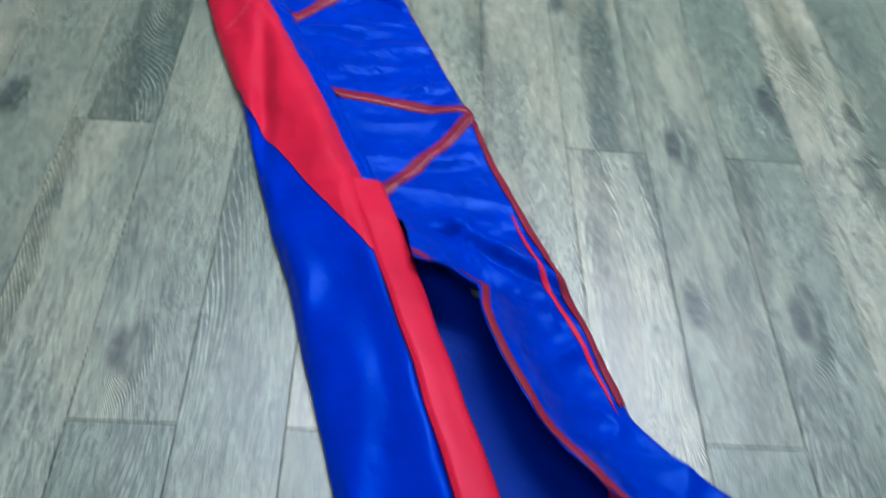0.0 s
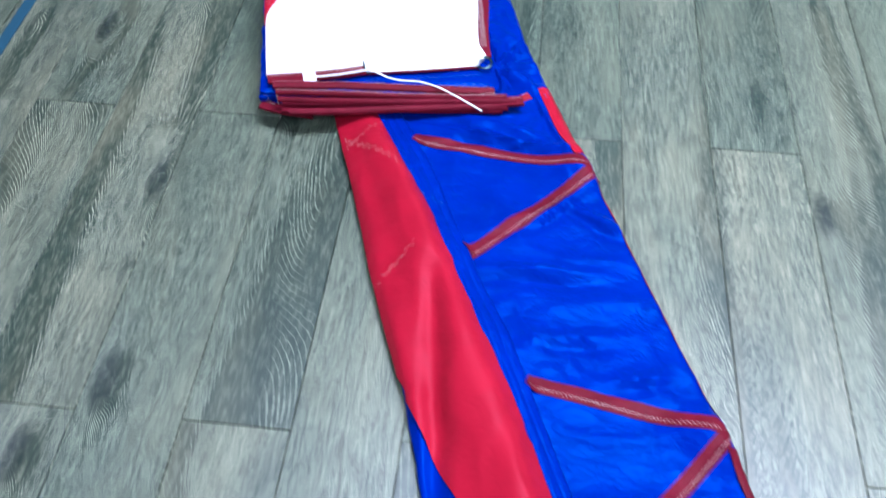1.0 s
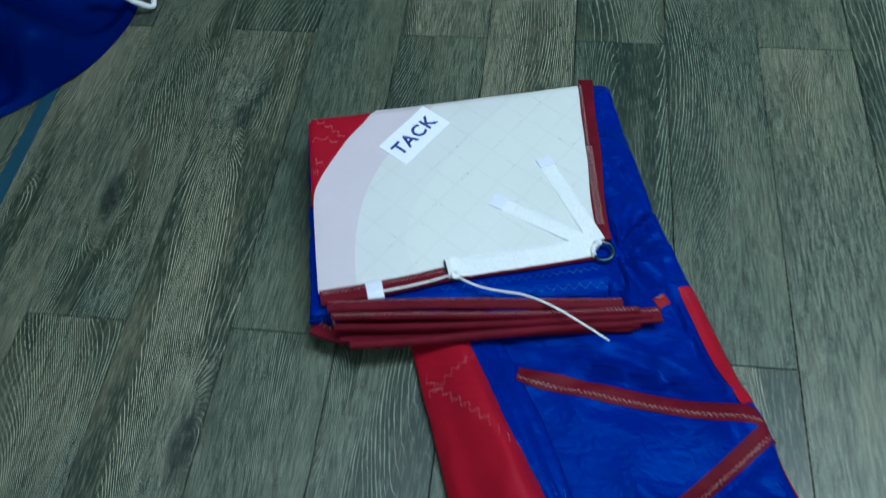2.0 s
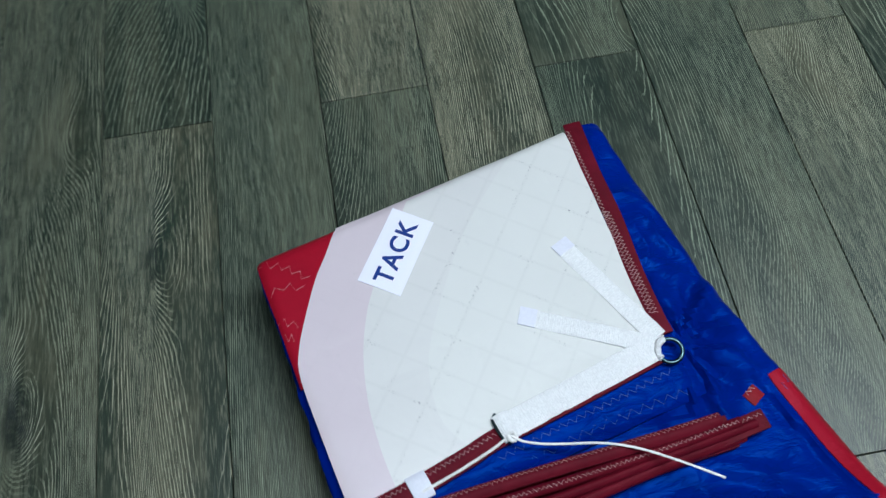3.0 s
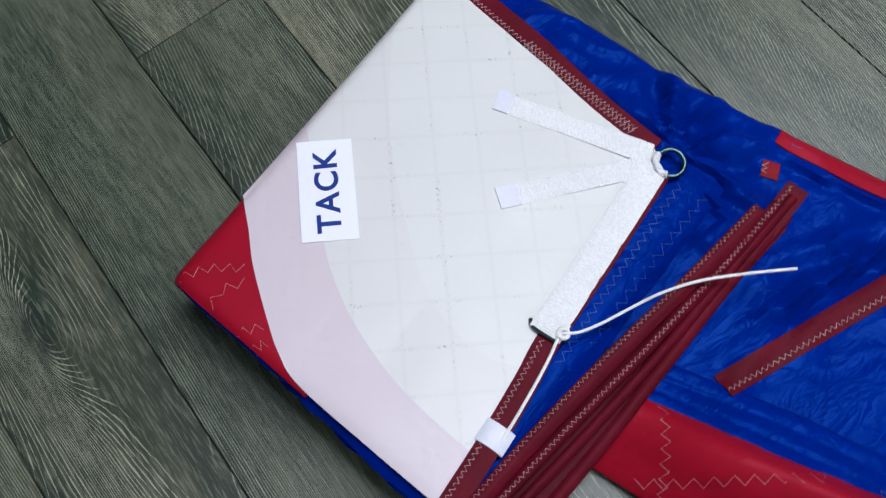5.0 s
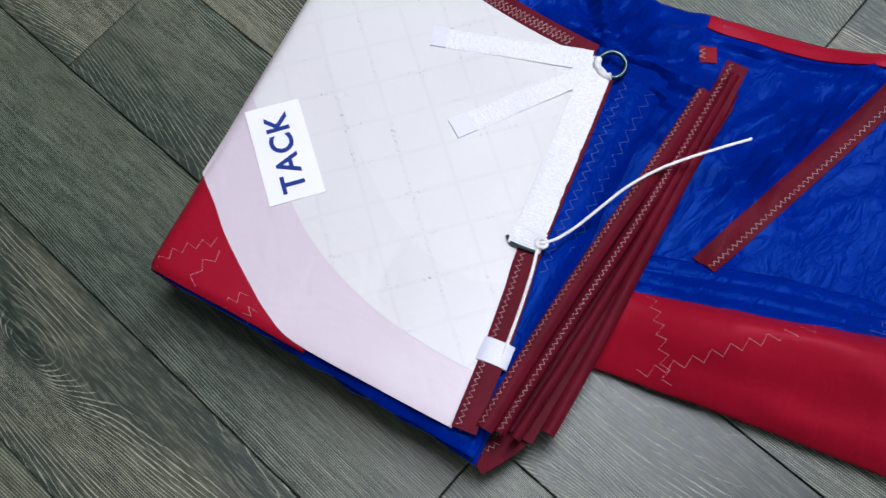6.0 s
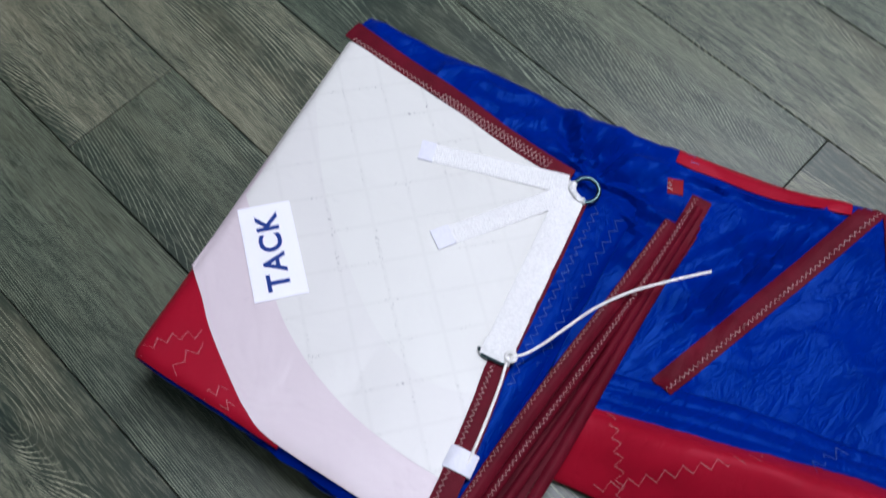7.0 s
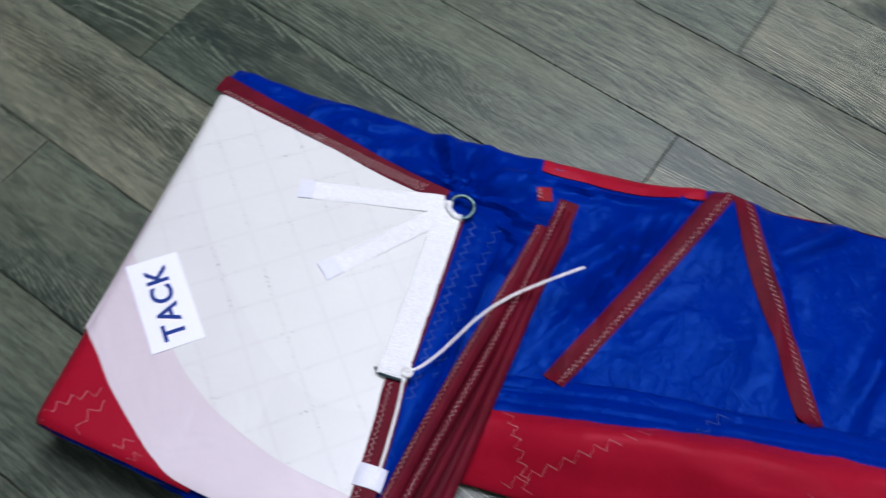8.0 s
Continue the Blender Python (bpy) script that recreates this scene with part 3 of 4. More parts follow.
# piping and tape along the right edge
ribbon("edge_stripe", [(RE(y) - 0.0105, y) for y in (1.935, 1.88, 1.82, 1.762)], 0.026, RED, 0.0016, 0.002, "bright red cloth stripe on the edge")
ribbon("edge_piping", [(RE(y) - 0.002, y) for y in (1.72, 1.62, 1.50, 1.38, 1.28)], 0.005, BRIGHT_TAPE, 0.001, 0.003, "thin red edge piping", count=70)
ribbon("edge_tape", [(RE(y) - 0.008, y) for y in (1.24, 1.14, 1.02, 0.90, 0.78, 0.66)], 0.017, TAPE, 0.004, 0.003, "dark red edge tape", count=80)
ribbon("edge_piping", [(RE(y) - 0.030 - 0.006 * math.sin(y * 16), y) for y in (1.03, 0.95, 0.87, 0.78, 0.70, 0.645)], 0.008, RED, 0.0022, 0.003, "thin red edge of a lower layer", count=70, taper=lambda f: 0.15 + 0.85 * math.sin(math.pi * min(1, f * 1.05)) ** 0.6)
ribbon("pocket_tape", [(0.010, 0.875), (0.040, 0.862), (0.076, 0.849), (0.108, 0.831), (0.1255, 0.808), *((POCKET(y) + 0.0085, y) for y in (0.765, 0.72, 0.65, 0.58, 0.50, 0.40, 0.27))], 0.012, TAPE, 0.0018, 0.003, "dark red tape along the open fold", count=110)

# the red folded edge that lies over the roll
rows = []
for j in range(120):
    y = 1.052 - 0.83 * j / 119
    a, b = TAPE_L(y), TAPE_R(y)
    row = []
    for i in range(13):
        u = i / 12
        z = 0.055 + 0.013 * step(1.05, 0.95, y) + 0.014 * step(0.95, 0.72, y) + 0.007 * math.sqrt(max(0, 1 - (2 * u - 1) ** 4)) - 0.010 * u + 0.002 * nz(u * 0.2, y, 9, 71)
        row.append((a + (b - a) * u + 0.002 * nz(0, y, 14, 72), y + 0.004 * u, z))
    rows.append(row)
sail_part("red_edge", slab(rows, 0.012), RED, "folded red sail edge")

# seams in the red and blue cloth
red = [o for o in sail.children if o.name.startswith("red_panel")][0]
hem = [o for o in sail.children if o.name.startswith("blue_hem")][0]
blue = [o for o in sail.children if o.name.startswith("blue_panel")][0]
stitches([(-0.418, 1.800), (-0.442, 1.772), (-0.460, 1.752), (-0.477, 1.735)], red, 0.0005, 0.0040, 0.012, THREAD_RED)
stitches([(-0.355, 1.672), (-0.405, 1.708), (-0.447, 1.738), (-0.480, 1.765)], red, 0.0005, 0.0042, 0.015, THREAD_RED)
stitches([(-0.382, 1.449), (-0.350, 1.489), (-0.318, 1.530)], red, 0.00045, 0.003, 0.016, THREAD_RED, broken=0.2)
stitches([(-0.284, 1.618), (-0.305, 1.627), (-0.332, 1.635)], hem, 0.0008, 0.005, 0.014, THREAD_BLUE)
stitches([(-0.140, 1.912), (-0.130, 1.930)], blue, 0.0008, 0.004, 0.014, THREAD_BLUE)

# ---- the folded pile with the tack corner ----
A, B, C, D = Vector((-0.702, 2.150)), Vector((-0.297, 2.296)), Vector((-0.232, 1.925)), Vector((-0.628, 1.818))


def pile_layer(low, level, shrink, seed, name="folded_layer", material=BLUE):
    """One fold of the pile: a soft sheet with rounded, uneven edges."""
    rows = []
    for j in range(41):
        v = j / 40
        row = []
        for i in range(61):
            u = i / 60
            l, r = D.lerp(A, v), C.lerp(B, v)
            p = l.lerp(r, u)
            out = Vector((shrink[0] * (1 - u) + shrink[1] * u, shrink[2] * (1 - v) + shrink[3] * v))
            p = p + out + Vector((0.004 * nz(v * 3, seed, 2, 1) * (1 - u), 0.004 * nz(u * 3, seed, 2, 2) * (1 - v)))
            p.x -= ((0.016 if 0.6 < level < 0.8 else 0.007) * (1 - v) + 0.004 * nz(seed, v, 9, 5)) * (1 - u) ** 6
            top = max(0.016, stack_z(p.x, p.y)) - 0.0045
            z = 0.012 + (top - 0.012) * level
            e = min(u * 0.42, (1 - u) * 0.42, v * 0.33, (1 - v) * 0.33)
            soft = min(1.0, e / 0.010)
            z += -0.005 * (1 - math.sqrt(max(0, 1 - (1 - soft) ** 2)))
            z += 0.0022 * nz(p.x, p.y, 12, seed) + 0.0045 * ridged(p.x, p.y, 22, seed + 3) * (1 - step(0.0, 0.05, e)) * (1 - u) ** 2
            row.append((p.x, p.y, z))
        rows.append(row)
    return sail_part(name, slab(rows, low), material, "fold of blue sailcloth in the pile")


pile_layer(0.006, 0.42, (0.030, 0.03, 0.016, -0.02), 81.0)
pile_layer(0.008, 0.58, (0.016, 0.02, 0.008, -0.01), 83.0)
pile_layer(0.009, 0.76, (0.006, 0.01, 0.000, -0.01), 85.0)
pile_layer(0.009, 0.91, (0.000, 0.0, 0.004, -0.004), 87.0)


def ruled(name, left, right, lift, thick, material, label="", nu=46, nv=60, drop_left=False, drop_top=False):
    """A firm sheet on top of the pile between a left and a right boundary, bottom to top."""
    lo = smooth_line([(*p, 0) for p in left], nv)
    ro = smooth_line([(*p, 0) for p in right], nv)
    rows = []
    for j in range(nv):
        row = []
        for i in range(nu):
            p = lo[j].lerp(ro[j], (i / (nu - 1)))
            z = stack_z(p.x, p.y) + lift
            if drop_left:
                e = (p.xy - D).cross((A - D).normalized())
                z -= 0.006 * (1 - math.sqrt(max(0, 1 - max(0, 1 - abs(e) / 0.012) ** 2)))
            if drop_top:
                e = abs((p.xy - A).cross((B - A).normalized()))
                z -= 0.008 * (1 - math.sqrt(max(0, 1 - max(0, 1 - e / 0.014) ** 2)))
            row.append((p.x, p.y, z))
        rows.append(row)
    if drop_top:
        last = rows[-1]
        for out, down in ((0.0022, 0.003), (0.0034, 0.008), (0.0030, 0.018), (-0.002, 0.060)):
            rows.append([(x - 0.345 * out, y + 0.939 * out, max(0.0055, z - down)) for x, y, z in last])
    return sail_part(name, slab(rows, thick), material, label)


ARC = [(-0.664, 2.000), (-0.662, 2.035), (-0.653, 2.068), (-0.636, 2.118), (-0.620, 2.152), (-0.606, 2.186)]
EDGE_R = [(-0.300, 1.951), (-0.268, 1.975), (-0.252, 2.003), (-0.257, 2.025), (-0.269, 2.076), (-0.283, 2.157), (-0.290, 2.222), (-0.300, 2.294)]
corner = ruled("red_corner", [(-0.666, 1.990), (-0.680, 2.055), (-0.692, 2.104), (-0.702, 2.150)], [(-0.640, 1.990), (-0.635, 2.05), (-0.610, 2.12), (-0.592, 2.190)], -0.0012, 0.004, RED, "red sailcloth corner of the pile", 24, 40, True, True)
patch = ruled("tack_patch", [(-0.629, 1.851), (-0.646, 1.920), *ARC], EDGE_R, 0.0, 0.0025, PATCH_OUTER, "white reinforcing patch at the tack, in rounded layers", 60, 80, True, True)
inner = ruled("patch_layer", [(-0.580, 1.866), (-0.590, 1.910), (-0.596, 1.960), (-0.595, 2.010), (-0.588, 2.052), (-0.575, 2.093), (-0.548, 2.146), (-0.515, 2.217)], EDGE_R, 0.0005, 0.0012, PATCH_INNER, "brighter white second layer of the patch", 60, 80, False, True)
core = ruled("patch_layer", [(-0.495, 1.893), (-0.522, 1.932), (-0.527, 1.980), (-0.520, 2.020), (-0.500, 2.071), (-0.460, 2.153), (-0.420, 2.21), (-0.375, 2.267)], [(x - 0.001, y - 0.001) for x, y in EDGE_R], 0.00062, 0.0010, PATCH_CORE, "white innermost layer of the patch", 50, 80, False, True)

# bolt tape round the patch
side_tape = ribbon("patch_tape", [(x, y, stack_z(x, y) + 0.0024) for x, y in ((-0.288, 2.302), (-0.281, 2.225), (-0.271, 2.157), (-0.2655, 2.080), (-0.2575, 2.020), (-0.252, 1.996))], 0.023, TAPE, 0.0, 0.003, "dark red tape with dense zigzag stitching", count=70, droop=False, taper=lambda f: 1 - 0.22 * f)
stitches([(-0.296, 2.290), (-0.285, 2.205), (-0.279, 2.155)], side_tape, 0.0006, 0.0021, 0.0056)
for off in (-0.004, 0.0015):
    stitches([(-0.278 + off, 2.165), (-0.268 + off, 2.090), (-0.258 + off, 2.022)], side_tape, 0.0007, 0.0026, 0.0052)
foot_tape = ribbon("patch_tape", [(x, y, stack_z(x, y) + 0.0020) for x, y in ((-0.624, 1.842), (-0.560, 1.865), (-0.503, 1.888), (-0.463, 1.9055), (-0.363, 1.9395), (-0.266, 1.974))], 0.022, TAPE, 0.0, 0.0035, "dark red tape along the foot of the patch", count=80, droop=False)
stitches([(-0.626, 1.847), (-0.563, 1.870), (-0.505, 1.893), (-0.469, 1.908)], foot_tape, 0.0006, 0.0021, 0.0058)

# folded edge tapes at the front of the pile, one above the other
fronts = [
    ((-0.612, 1.830, 0.076), (-0.230, 1.885, 0.049), 0.0150, 0.004, True),
    ((-0.606, 1.817, 0.070), (-0.208, 1.878, 0.042), 0.0105, 0.004, True),
    ((-0.600, 1.8055, 0.064), (-0.190, 1.872, 0.037), 0.0095, 0.004, False),
    ((-0.578, 1.791, 0.053), (-0.205, 1.864, 0.032), 0.0120, 0.005, False),
]
for k, (a, b, w, th, sewn) in enumerate(fronts):
    mid = [tuple(a[i] + (b[i] - a[i]) * f + (0.0025 * math.sin(f * 5 + k * 1.3) if i == 1 else 0) for i in range(3)) for f in (0, 0.25, 0.5, 0.75, 1)]
    tp = ribbon("folded_tape", mid, w, TAPE, 0.0, th, "dark red folded edge tape in the pile", droop=False, wav=0.0015, count=60, dome=0.0030, tip=0.001)
    if sewn:
        d = Vector((b[0] - a[0], b[1] - a[1])).normalized()
        s = Vector((-d.y, d.x)) * (0.0045 if k == 0 else 0.0)
        stitches([(p[0] + s.x, p[1] + s.y) for p in mid], tp, 0.0006, 0.0018, 0.0054)
ribbon("folded_tape", [(-0.596, 1.812, 0.046), (-0.46, 1.835, 0.040), (-0.33, 1.856, 0.032), (-0.215, 1.874, 0.027)], 0.036, TAPE, 0.0, 0.006, "dark red folded edge tape deep in the pile", droop=False, wav=0.002, count=40)
low_tape = ribbon("folded_tape", [(-0.636, 1.820, 0.038), (-0.598, 1.809, 0.039), (-0.540, 1.806, 0.036)], 0.021, TAPE, 0.0, 0.005, "dark red tape end sticking out of the pile", droop=False, count=16)
stitches([(-0.636, 1.826), (-0.610, 1.817)], low_tape, 0.0006, 0.0018, 0.0054)
end_tape = ribbon("folded_tape", [(-0.240, 1.866, 0.034), (-0.205, 1.873, 0.036), (-0.178, 1.879, 0.035)], 0.022, TAPE, 0.0, 0.005, "dark red tape end sticking out of the pile", droop=False, count=16)
stitches([(-0.205, 1.879), (-0.182, 1.884)], end_tape, 0.0006, 0.0018, 0.0054)
tab = ribbon("tape_tab", [(-0.1817, 1.9064), (-0.174, 1.912), (-0.1663, 1.9176)], 0.017, BRIGHT_TAPE, 0.001, 0.004, "small red tape tab", count=8)
stitches([(-0.1822, 1.9140), (-0.1730, 1.9206)], tab, 0.0011, 0.0025, 0.008, lift=0.0016)

# sewing on the blue cloth and the red corner
top_layer = [o for o in sail.children if o.name.startswith("folded_layer")][-1]
stitches([(-0.258, 1.953), (-0.330, 1.930), (-0.400, 1.908), (-0.470, 1.884)], top_layer, 0.0008, 0.0032, 0.011, THREAD_BLUE)
stitches([(-0.240, 1.930), (-0.310, 1.914), (-0.380, 1.896), (-0.440, 1.876)], top_layer, 0.0008, 0.004, 0.015, THREAD_BLUE)
stitches([(-0.696, 2.146), (-0.668, 2.137), (-0.644, 2.120)], corner, 0.0004, 0.0040, 0.013, THREAD_RED)
stitches([(-0.688, 2.106), (-0.670, 2.113), (-0.650, 2.108)], corner, 0.0004, 0.0040, 0.014, THREAD_RED)
stitches([(-0.681, 2.072), (-0.671, 2.067), (-0.660, 2.064)], corner, 0.0004, 0.0038, 0.012, THREAD_RED)
stitches([(-0.679, 2.050), (-0.673, 2.050), (-0.666, 2.049)], corner, 0.0004, 0.0042, 0.013, THREAD_RED)
stitches([(-0.222, 2.19), (-0.214, 2.16)], blue, 0.0008, 0.004, 0.016, THREAD_BLUE)

# label


def on_pile(x, y, turn, lift):
    """A frame on the sloping top of the pile, its x axis turned by so many degrees."""
    n = Vector((0.12666, -0.01368, 1)).normalized()
    ax = Vector((math.cos(radians(turn)), math.sin(radians(turn)), 0))
    ax = (ax - n * ax.dot(n)).normalized()
    ay = n.cross(ax)
    m = Matrix((ax, ay, n)).transposed().to_4x4()
    m.translation = Vector((x, y, -0.12666 * x + 0.01368 * y - 0.0306)) + n * lift
    return m


def swell(m, x, y):
    """How far the cloth of the pile stands above its even slope there."""
    p = m @ Vector((x, y, 0))
    return stack_z(p.x, p.y) - (-0.12666 * p.x + 0.01368 * p.y - 0.0306)


def local_part(name, bm, material, m, label="", under=None, smooth=True):
    ob = part(name, bm, material, under or sail, label, smooth)
    ob.matrix_basis = UNSHIFT @ m if not under else m
    return ob


LABEL_AT = on_pile(-0.5395, 2.1432, 59.5, 0.0010)
rows = [[(x, y, 0.0006 + swell(LABEL_AT, x, y)) for x in (-0.0535 + 0.107 * i / 24 for i in range(25))] for y in (-0.0265 + 0.053 * j / 12 for j in range(13))]
label = local_part("label", slab(rows, 0.0012), LABEL, LABEL_AT, "white cloth label printed TACK in navy capitals")
txt = bpy.data.curves.new("tack_text", "FONT")
txt.body, txt.size, txt.align_x, txt.align_y, txt.space_character = "TACK", 0.0310, "CENTER", "CENTER", 1.12
txt.extrude, txt.offset = 0.0002, 0.0007
tmp = new("tack_text", txt)
bpy.context.view_layer.update()
me = bpy.data.meshes.new_from_object(tmp.evaluated_get(bpy.context.evaluated_depsgraph_get()))
bpy.data.objects.remove(tmp)
me.materials.clear()
for v in me.vertices:
    v.co.z += swell(LABEL_AT, v.co.x - 0.002, v.co.y - 0.001)
me.materials.append(INK)
letters = new("lettering", me)
letters.parent = label
letters.matrix_basis = pose(-0.002, -0.001, 0.0009)
tagged(letters, "navy blue printed word TACK")

# ring, straps, keeper and cord
bm = bmesh.new()
tube(bm, [(0.0138 * math.cos(a), 0.0138 * math.sin(a), 0) for a in (2 * math.pi * k / 40 for k in range(40))], 0.0025, 10, True)
local_part("ring", bm, STEEL, on_pile(-0.2555, 1.9735, 0, 0.0055) @ pose(0, 0, 0, 6, -8, 0), "round stainless steel ring")


def strap(a, b, width, lift, end=0.0, rise=0.0):
    """A white webbing strap from its far end a to the ring end b."""
    a, b = Vector(a), Vector(b)
    length = (b - a).length
    turn = math.degrees(math.atan2(b.y - a.y, b.x - a.x))
    m = on_pile(a.x, a.y, turn, lift)
    rows = []
    for j in range(9):
        v = j / 8 - 0.5
        rows.append([(length * i / 40, v * width * (1 + 0.015 * nz(i * 0.2, v, 1.0, 95)), swell(m, length * i / 40, v * width) + 0.0012 * math.sqrt(max(0, 1 - (2 * v) ** 4)) + rise * (i / 40) ** 2 + 0.0005 * nz(i * 0.3, v, 1.5, 97)) for i in range(41)])
    s = local_part("strap", slab(rows, 0.0040), STRAP, m, "white woven webbing strap sewn to the patch")
    if end:
        rows = [[(-0.004 + end * i / 8, (j / 6 - 0.5) * width * 1.02, 0.0016 + swell(m, -0.004 + end * i / 8, (j / 6 - 0.5) * width)) for i in range(9)] for j in range(7)]
        part("strap_end", slab(rows, 0.002), STRAP_END, s, "smooth bluish white folded end")
    return s


strap((-0.345, 2.127), (-0.2620, 1.992), 0.024, 0.0009, 0.016, 0.003)
strap((-0.411, 2.040), (-0.270, 1.984), 0.022, 0.0010, 0.020, 0.004)
long_strap = strap((-0.462, 1.912), (-0.268, 1.980), 0.030, 0.0022, 0.0, 0.002)
bm = bmesh.new()
tube(bm, smooth_line([(0.002, -0.018, 0.001), (-0.004, -0.012, 0.0035), (-0.005, 0.0, 0.004), (-0.004, 0.012, 0.0035), (0.002, 0.018, 0.001)], 21), 0.0017, 8)
part("buckle_bar", bm, STEEL, long_strap, "small steel bar at the strap's end")
rows = [[(-0.0045 + 0.020 * i / 8, (j / 6 - 0.5) * 0.031, 0.0046 + 0.0022 * math.sin(math.pi * i / 8)) for i in range(9)] for j in range(7)]
part("strap_fold", slab(rows, 0.003), STRAP, long_strap, "folded-over end of the strap")
# webbing wrapped round the ring
bm = bmesh.new()
tube(bm, [(0.0145 * math.cos(a), 0.0145 * math.sin(a), 0.0012 * math.sin(7 * a)) for a in (radians(108 + 104 * k / 24) for k in range(25))], 0.0038, 10)
local_part("strap_bight", bm, STRAP, on_pile(-0.2555, 1.9735, 0, 0.0052), "webbing wrapped round the ring")

rows = [[(-0.011 + 0.022 * i / 8, (j / 8 - 0.5) * 0.028, 0.0030 + 0.001 * math.sin(math.pi * i / 8) - 0.003 * abs(j / 4 - 1) ** 3) for i in range(9)] for j in range(9)]
local_part("keeper", slab(rows, 0.004), STRAP_END, on_pile(-0.5565, 1.8655, 19, 0.002), "white webbing keeper over the tape")

zk = stack_z(-0.453, 1.902) + 0.009
cord_line = [(-0.453, 1.901, zk), (-0.441, 1.893, zk), (-0.419, 1.888, 0.057), (-0.395, 1.884, 0.056), (-0.360, 1.876, 0.0625), (-0.325, 1.863, 0.0635), (-0.285, 1.842, 0.060), (-0.2475, 1.820, 0.056)]
bm = bmesh.new()
tube(bm, smooth_line(cord_line, 70), 0.0014, 8)
cord = sail_part("cord", bm, CORD, "thin white cord with a free end", cover=False)
bm = bmesh.new()
tube(bm, smooth_line([(-0.457, 1.901, zk - 0.001), (-0.480, 1.889, stack_z(-0.48, 1.889) + 0.007), (-0.515, 1.874, stack_z(-0.515, 1.874) + 0.006), (-0.546, 1.862, stack_z(-0.546, 1.862) + 0.0055), (-0.556, 1.859, stack_z(-0.556, 1.859) + 0.004)], 40), 0.0015, 8)
sail_part("cord", bm, CORD, "thin white cord running under the keeper", cover=False)
bm = bmesh.new()
tube(bm, [(-0.4525 + 0.0045 * math.cos(a), 1.9005 + 0.0045 * math.sin(a), zk + 0.0012 * math.sin(2 * a)) for a in (2 * math.pi * k / 24 for k in range(24))], 0.0021, 8, True)
sail_part("knot", bm, CORD, "knotted loop of white cord", cover=False)

# ---- other things on the floor ----
bm = bmesh.new()
rows = [[(-1.208 + 0.024 * i / 3 + 0.002 * nz(0, y, 3, 7), y, 0.0012) for i in range(4)] for y in (1.20 + 1.4 * j / 50 for j in range(51))]
slab(rows, 0.0010, bm)
tagged(part("masking_tape_strip", bm, MASKING, None), "strip of blue masking tape stuck to the planks", "tape")

bag = tagged(empty("sail_bag", (-1.52, 2.55, 0)), "slack dark blue cloth bag lying crumpled on the floor", "bag")
bm = bmesh.new()
rings, around = 46, 128
grid = []
for j in range(rings + 1):
    f = j / rings
    row = []
    for k in range(around):
        a = 2 * math.pi * k / around
        rad = 0.43 + 0.05 * nz(math.cos(a), math.sin(a), 1.1, 111) + 0.012 * nz(math.cos(a), math.sin(a), 4, 112)
        r = rad * f
        x, y = r * math.cos(a), r * math.sin(a)
        dome = 0.13 * (1 - f**2.4) ** 0.6 if f < 1 else 0.0
        z = 0.004 + dome * (0.8 + 0.35 * nz(x, y, 4, 113)) + 0.046 * step(0.1, 0.5, f) * step(1.0, 0.9, f) * math.sin(9 * a + 4 * nz(x, y, 3, 115)) + 0.012 * ridged(x, y, 7, 117) * step(1.0, 0.9, f)
        row.append(bm.verts.new((x, y, max(0.003, z))))
    grid.append(row)
for j in range(rings):
    for k in range(around):
        q = (grid[j][k], grid[j + 1][k], grid[j + 1][(k + 1) % around], grid[j][(k + 1) % around])
        bm.faces.new(q)
bm.faces.new([v for v in grid[rings]][::-1])
bmesh.ops.remove_doubles(bm, verts=grid[0], dist=1e-5)
part("bag_body", bm, NAVY, bag, "crumpled blue cloth")
bm = bmesh.new()
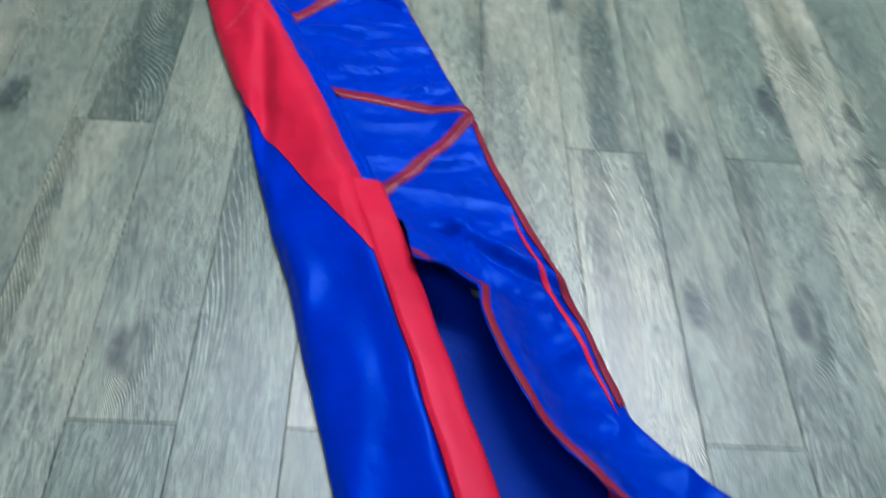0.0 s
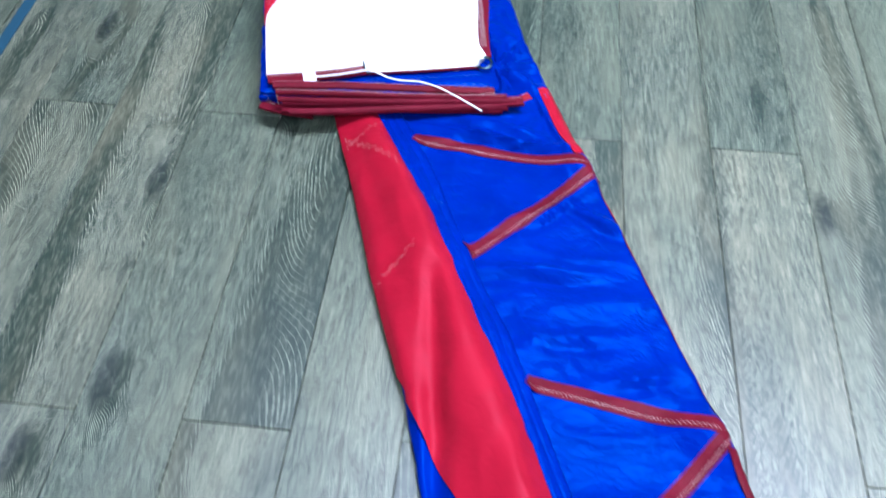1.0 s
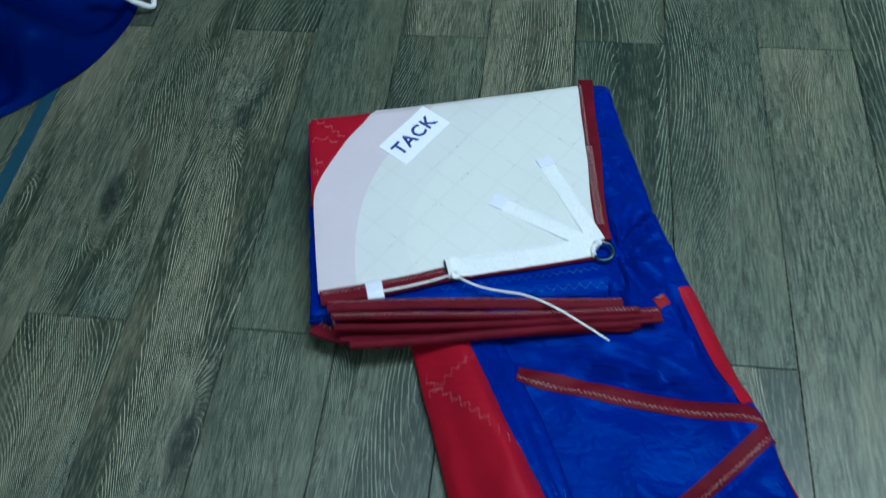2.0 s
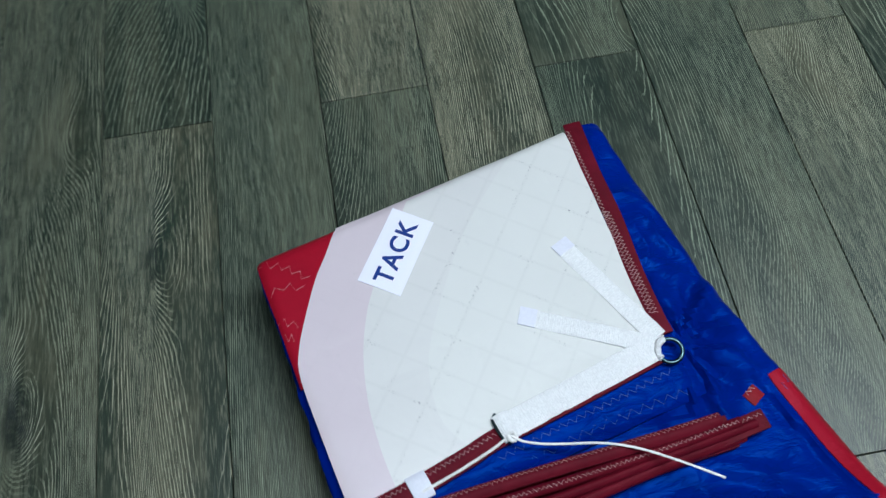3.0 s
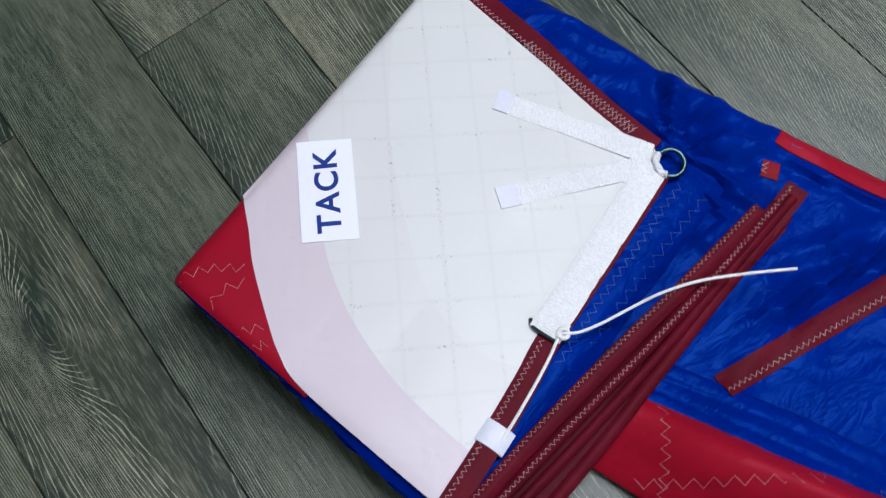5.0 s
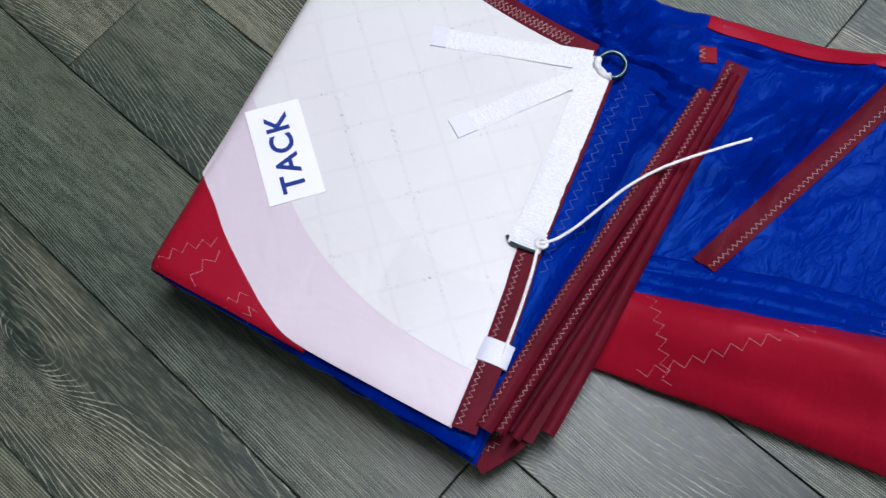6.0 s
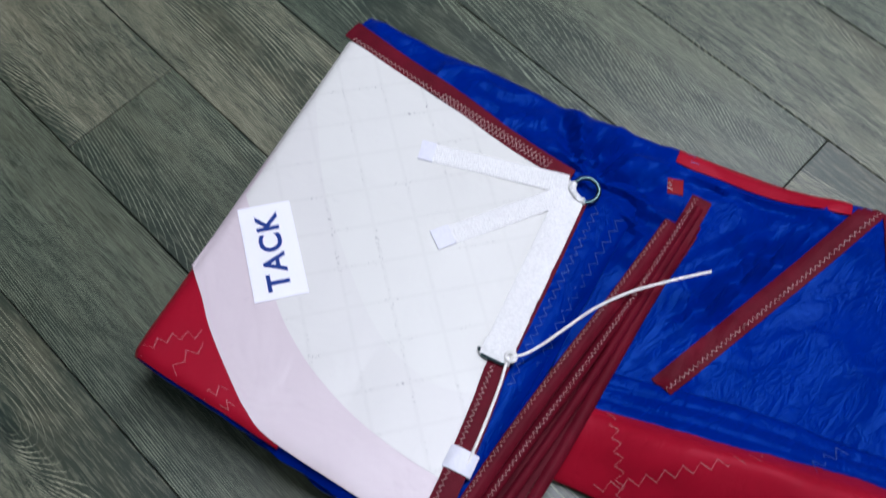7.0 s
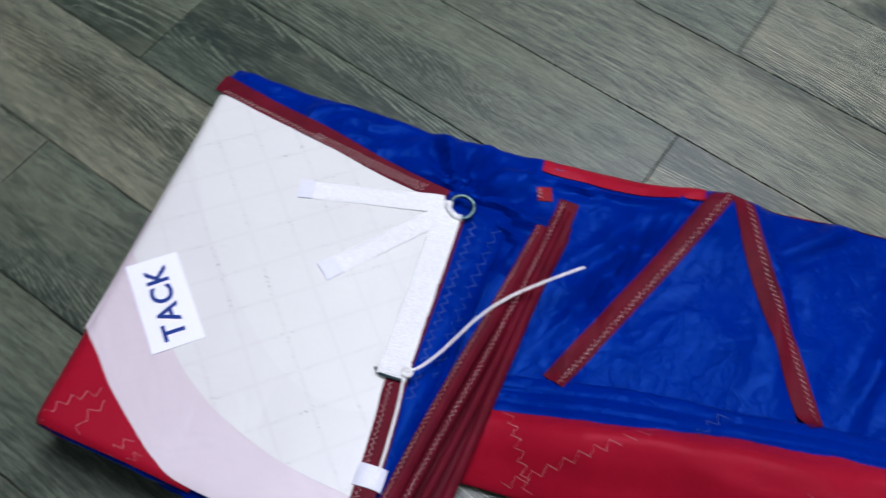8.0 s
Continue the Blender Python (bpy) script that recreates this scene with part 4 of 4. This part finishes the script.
tube(bm, smooth_line([(0.36, -0.11, 0.075), (0.39, -0.09, 0.06), (0.425, -0.085, 0.03), (0.445, -0.07, 0.012), (0.43, -0.04, 0.030), (0.39, -0.03, 0.065), (0.34, -0.02, 0.09)], 50), 0.005, 8)
part("drawcord", bm, CORD, bag, "white drawcord loop")
bm = bmesh.new()
tube(bm, smooth_line([(0.24, -0.02, 0.12), (0.31, 0.0, 0.10), (0.36, -0.005, 0.085), (0.41, 0.03, 0.05)], 40), 0.005, 8)
part("drawcord", bm, CORD, bag, "white drawcord")
bm = bmesh.new()
bmesh.ops.create_uvsphere(bm, u_segments=16, v_segments=10, radius=0.016)
for v in bm.verts:
    v.co = Vector((v.co.x * 0.9 + 0.255, v.co.y * 1.3 - 0.02, v.co.z + 0.125))
part("cord_lock", bm, LIME, bag, "lime green plastic cord lock")

# ---- floor planks, each its own piece ----
def plank_mesh(y0, y1):
    bm = bmesh.new()
    g, c = 0.0008, 0.0005
    lo, hi = (-W / 2 + g, y0 + g), (W / 2 - g, y1 - g)
    levels = [(-0.0055, 0.0), (-c, 0.0), (0.0, c)]
    rings = [[bm.verts.new(p) for p in ((lo[0] + i, lo[1] + i, z), (hi[0] - i, lo[1] + i, z), (hi[0] - i, hi[1] - i, z), (lo[0] + i, hi[1] - i, z))] for z, i in levels]
    for a, b in zip(rings, rings[1:]):
        for k in range(4):
            bm.faces.new((a[k], a[(k + 1) % 4], b[(k + 1) % 4], b[k]))
    bm.faces.new(rings[-1])
    bm.faces.new(rings[0][::-1])
    bmesh.ops.recalc_face_normals(bm, faces=bm.faces)
    me = bpy.data.meshes.new("plank")
    bm.to_mesh(me)
    bm.free()
    me.materials.append(OAK)
    return me


kinds = {}
for col in range(-18, 15):
    shift = 0.0 if col % 2 == 0 else L / 2
    cuts = [Y0] + [y for y in (shift + L * k for k in range(-3, 6)) if Y0 + 0.02 < y < Y1 - 0.02] + [Y1]
    for a, b in zip(cuts, cuts[1:]):
        key = round(b - a, 4)
        if key not in kinds:
            kinds[key] = plank_mesh(-key / 2, key / 2)
        ob = new("plank", kinds[key])
        ob.parent = floor
        ob.location = ((col + 0.5) * W, (a + b) / 2, 0.0)
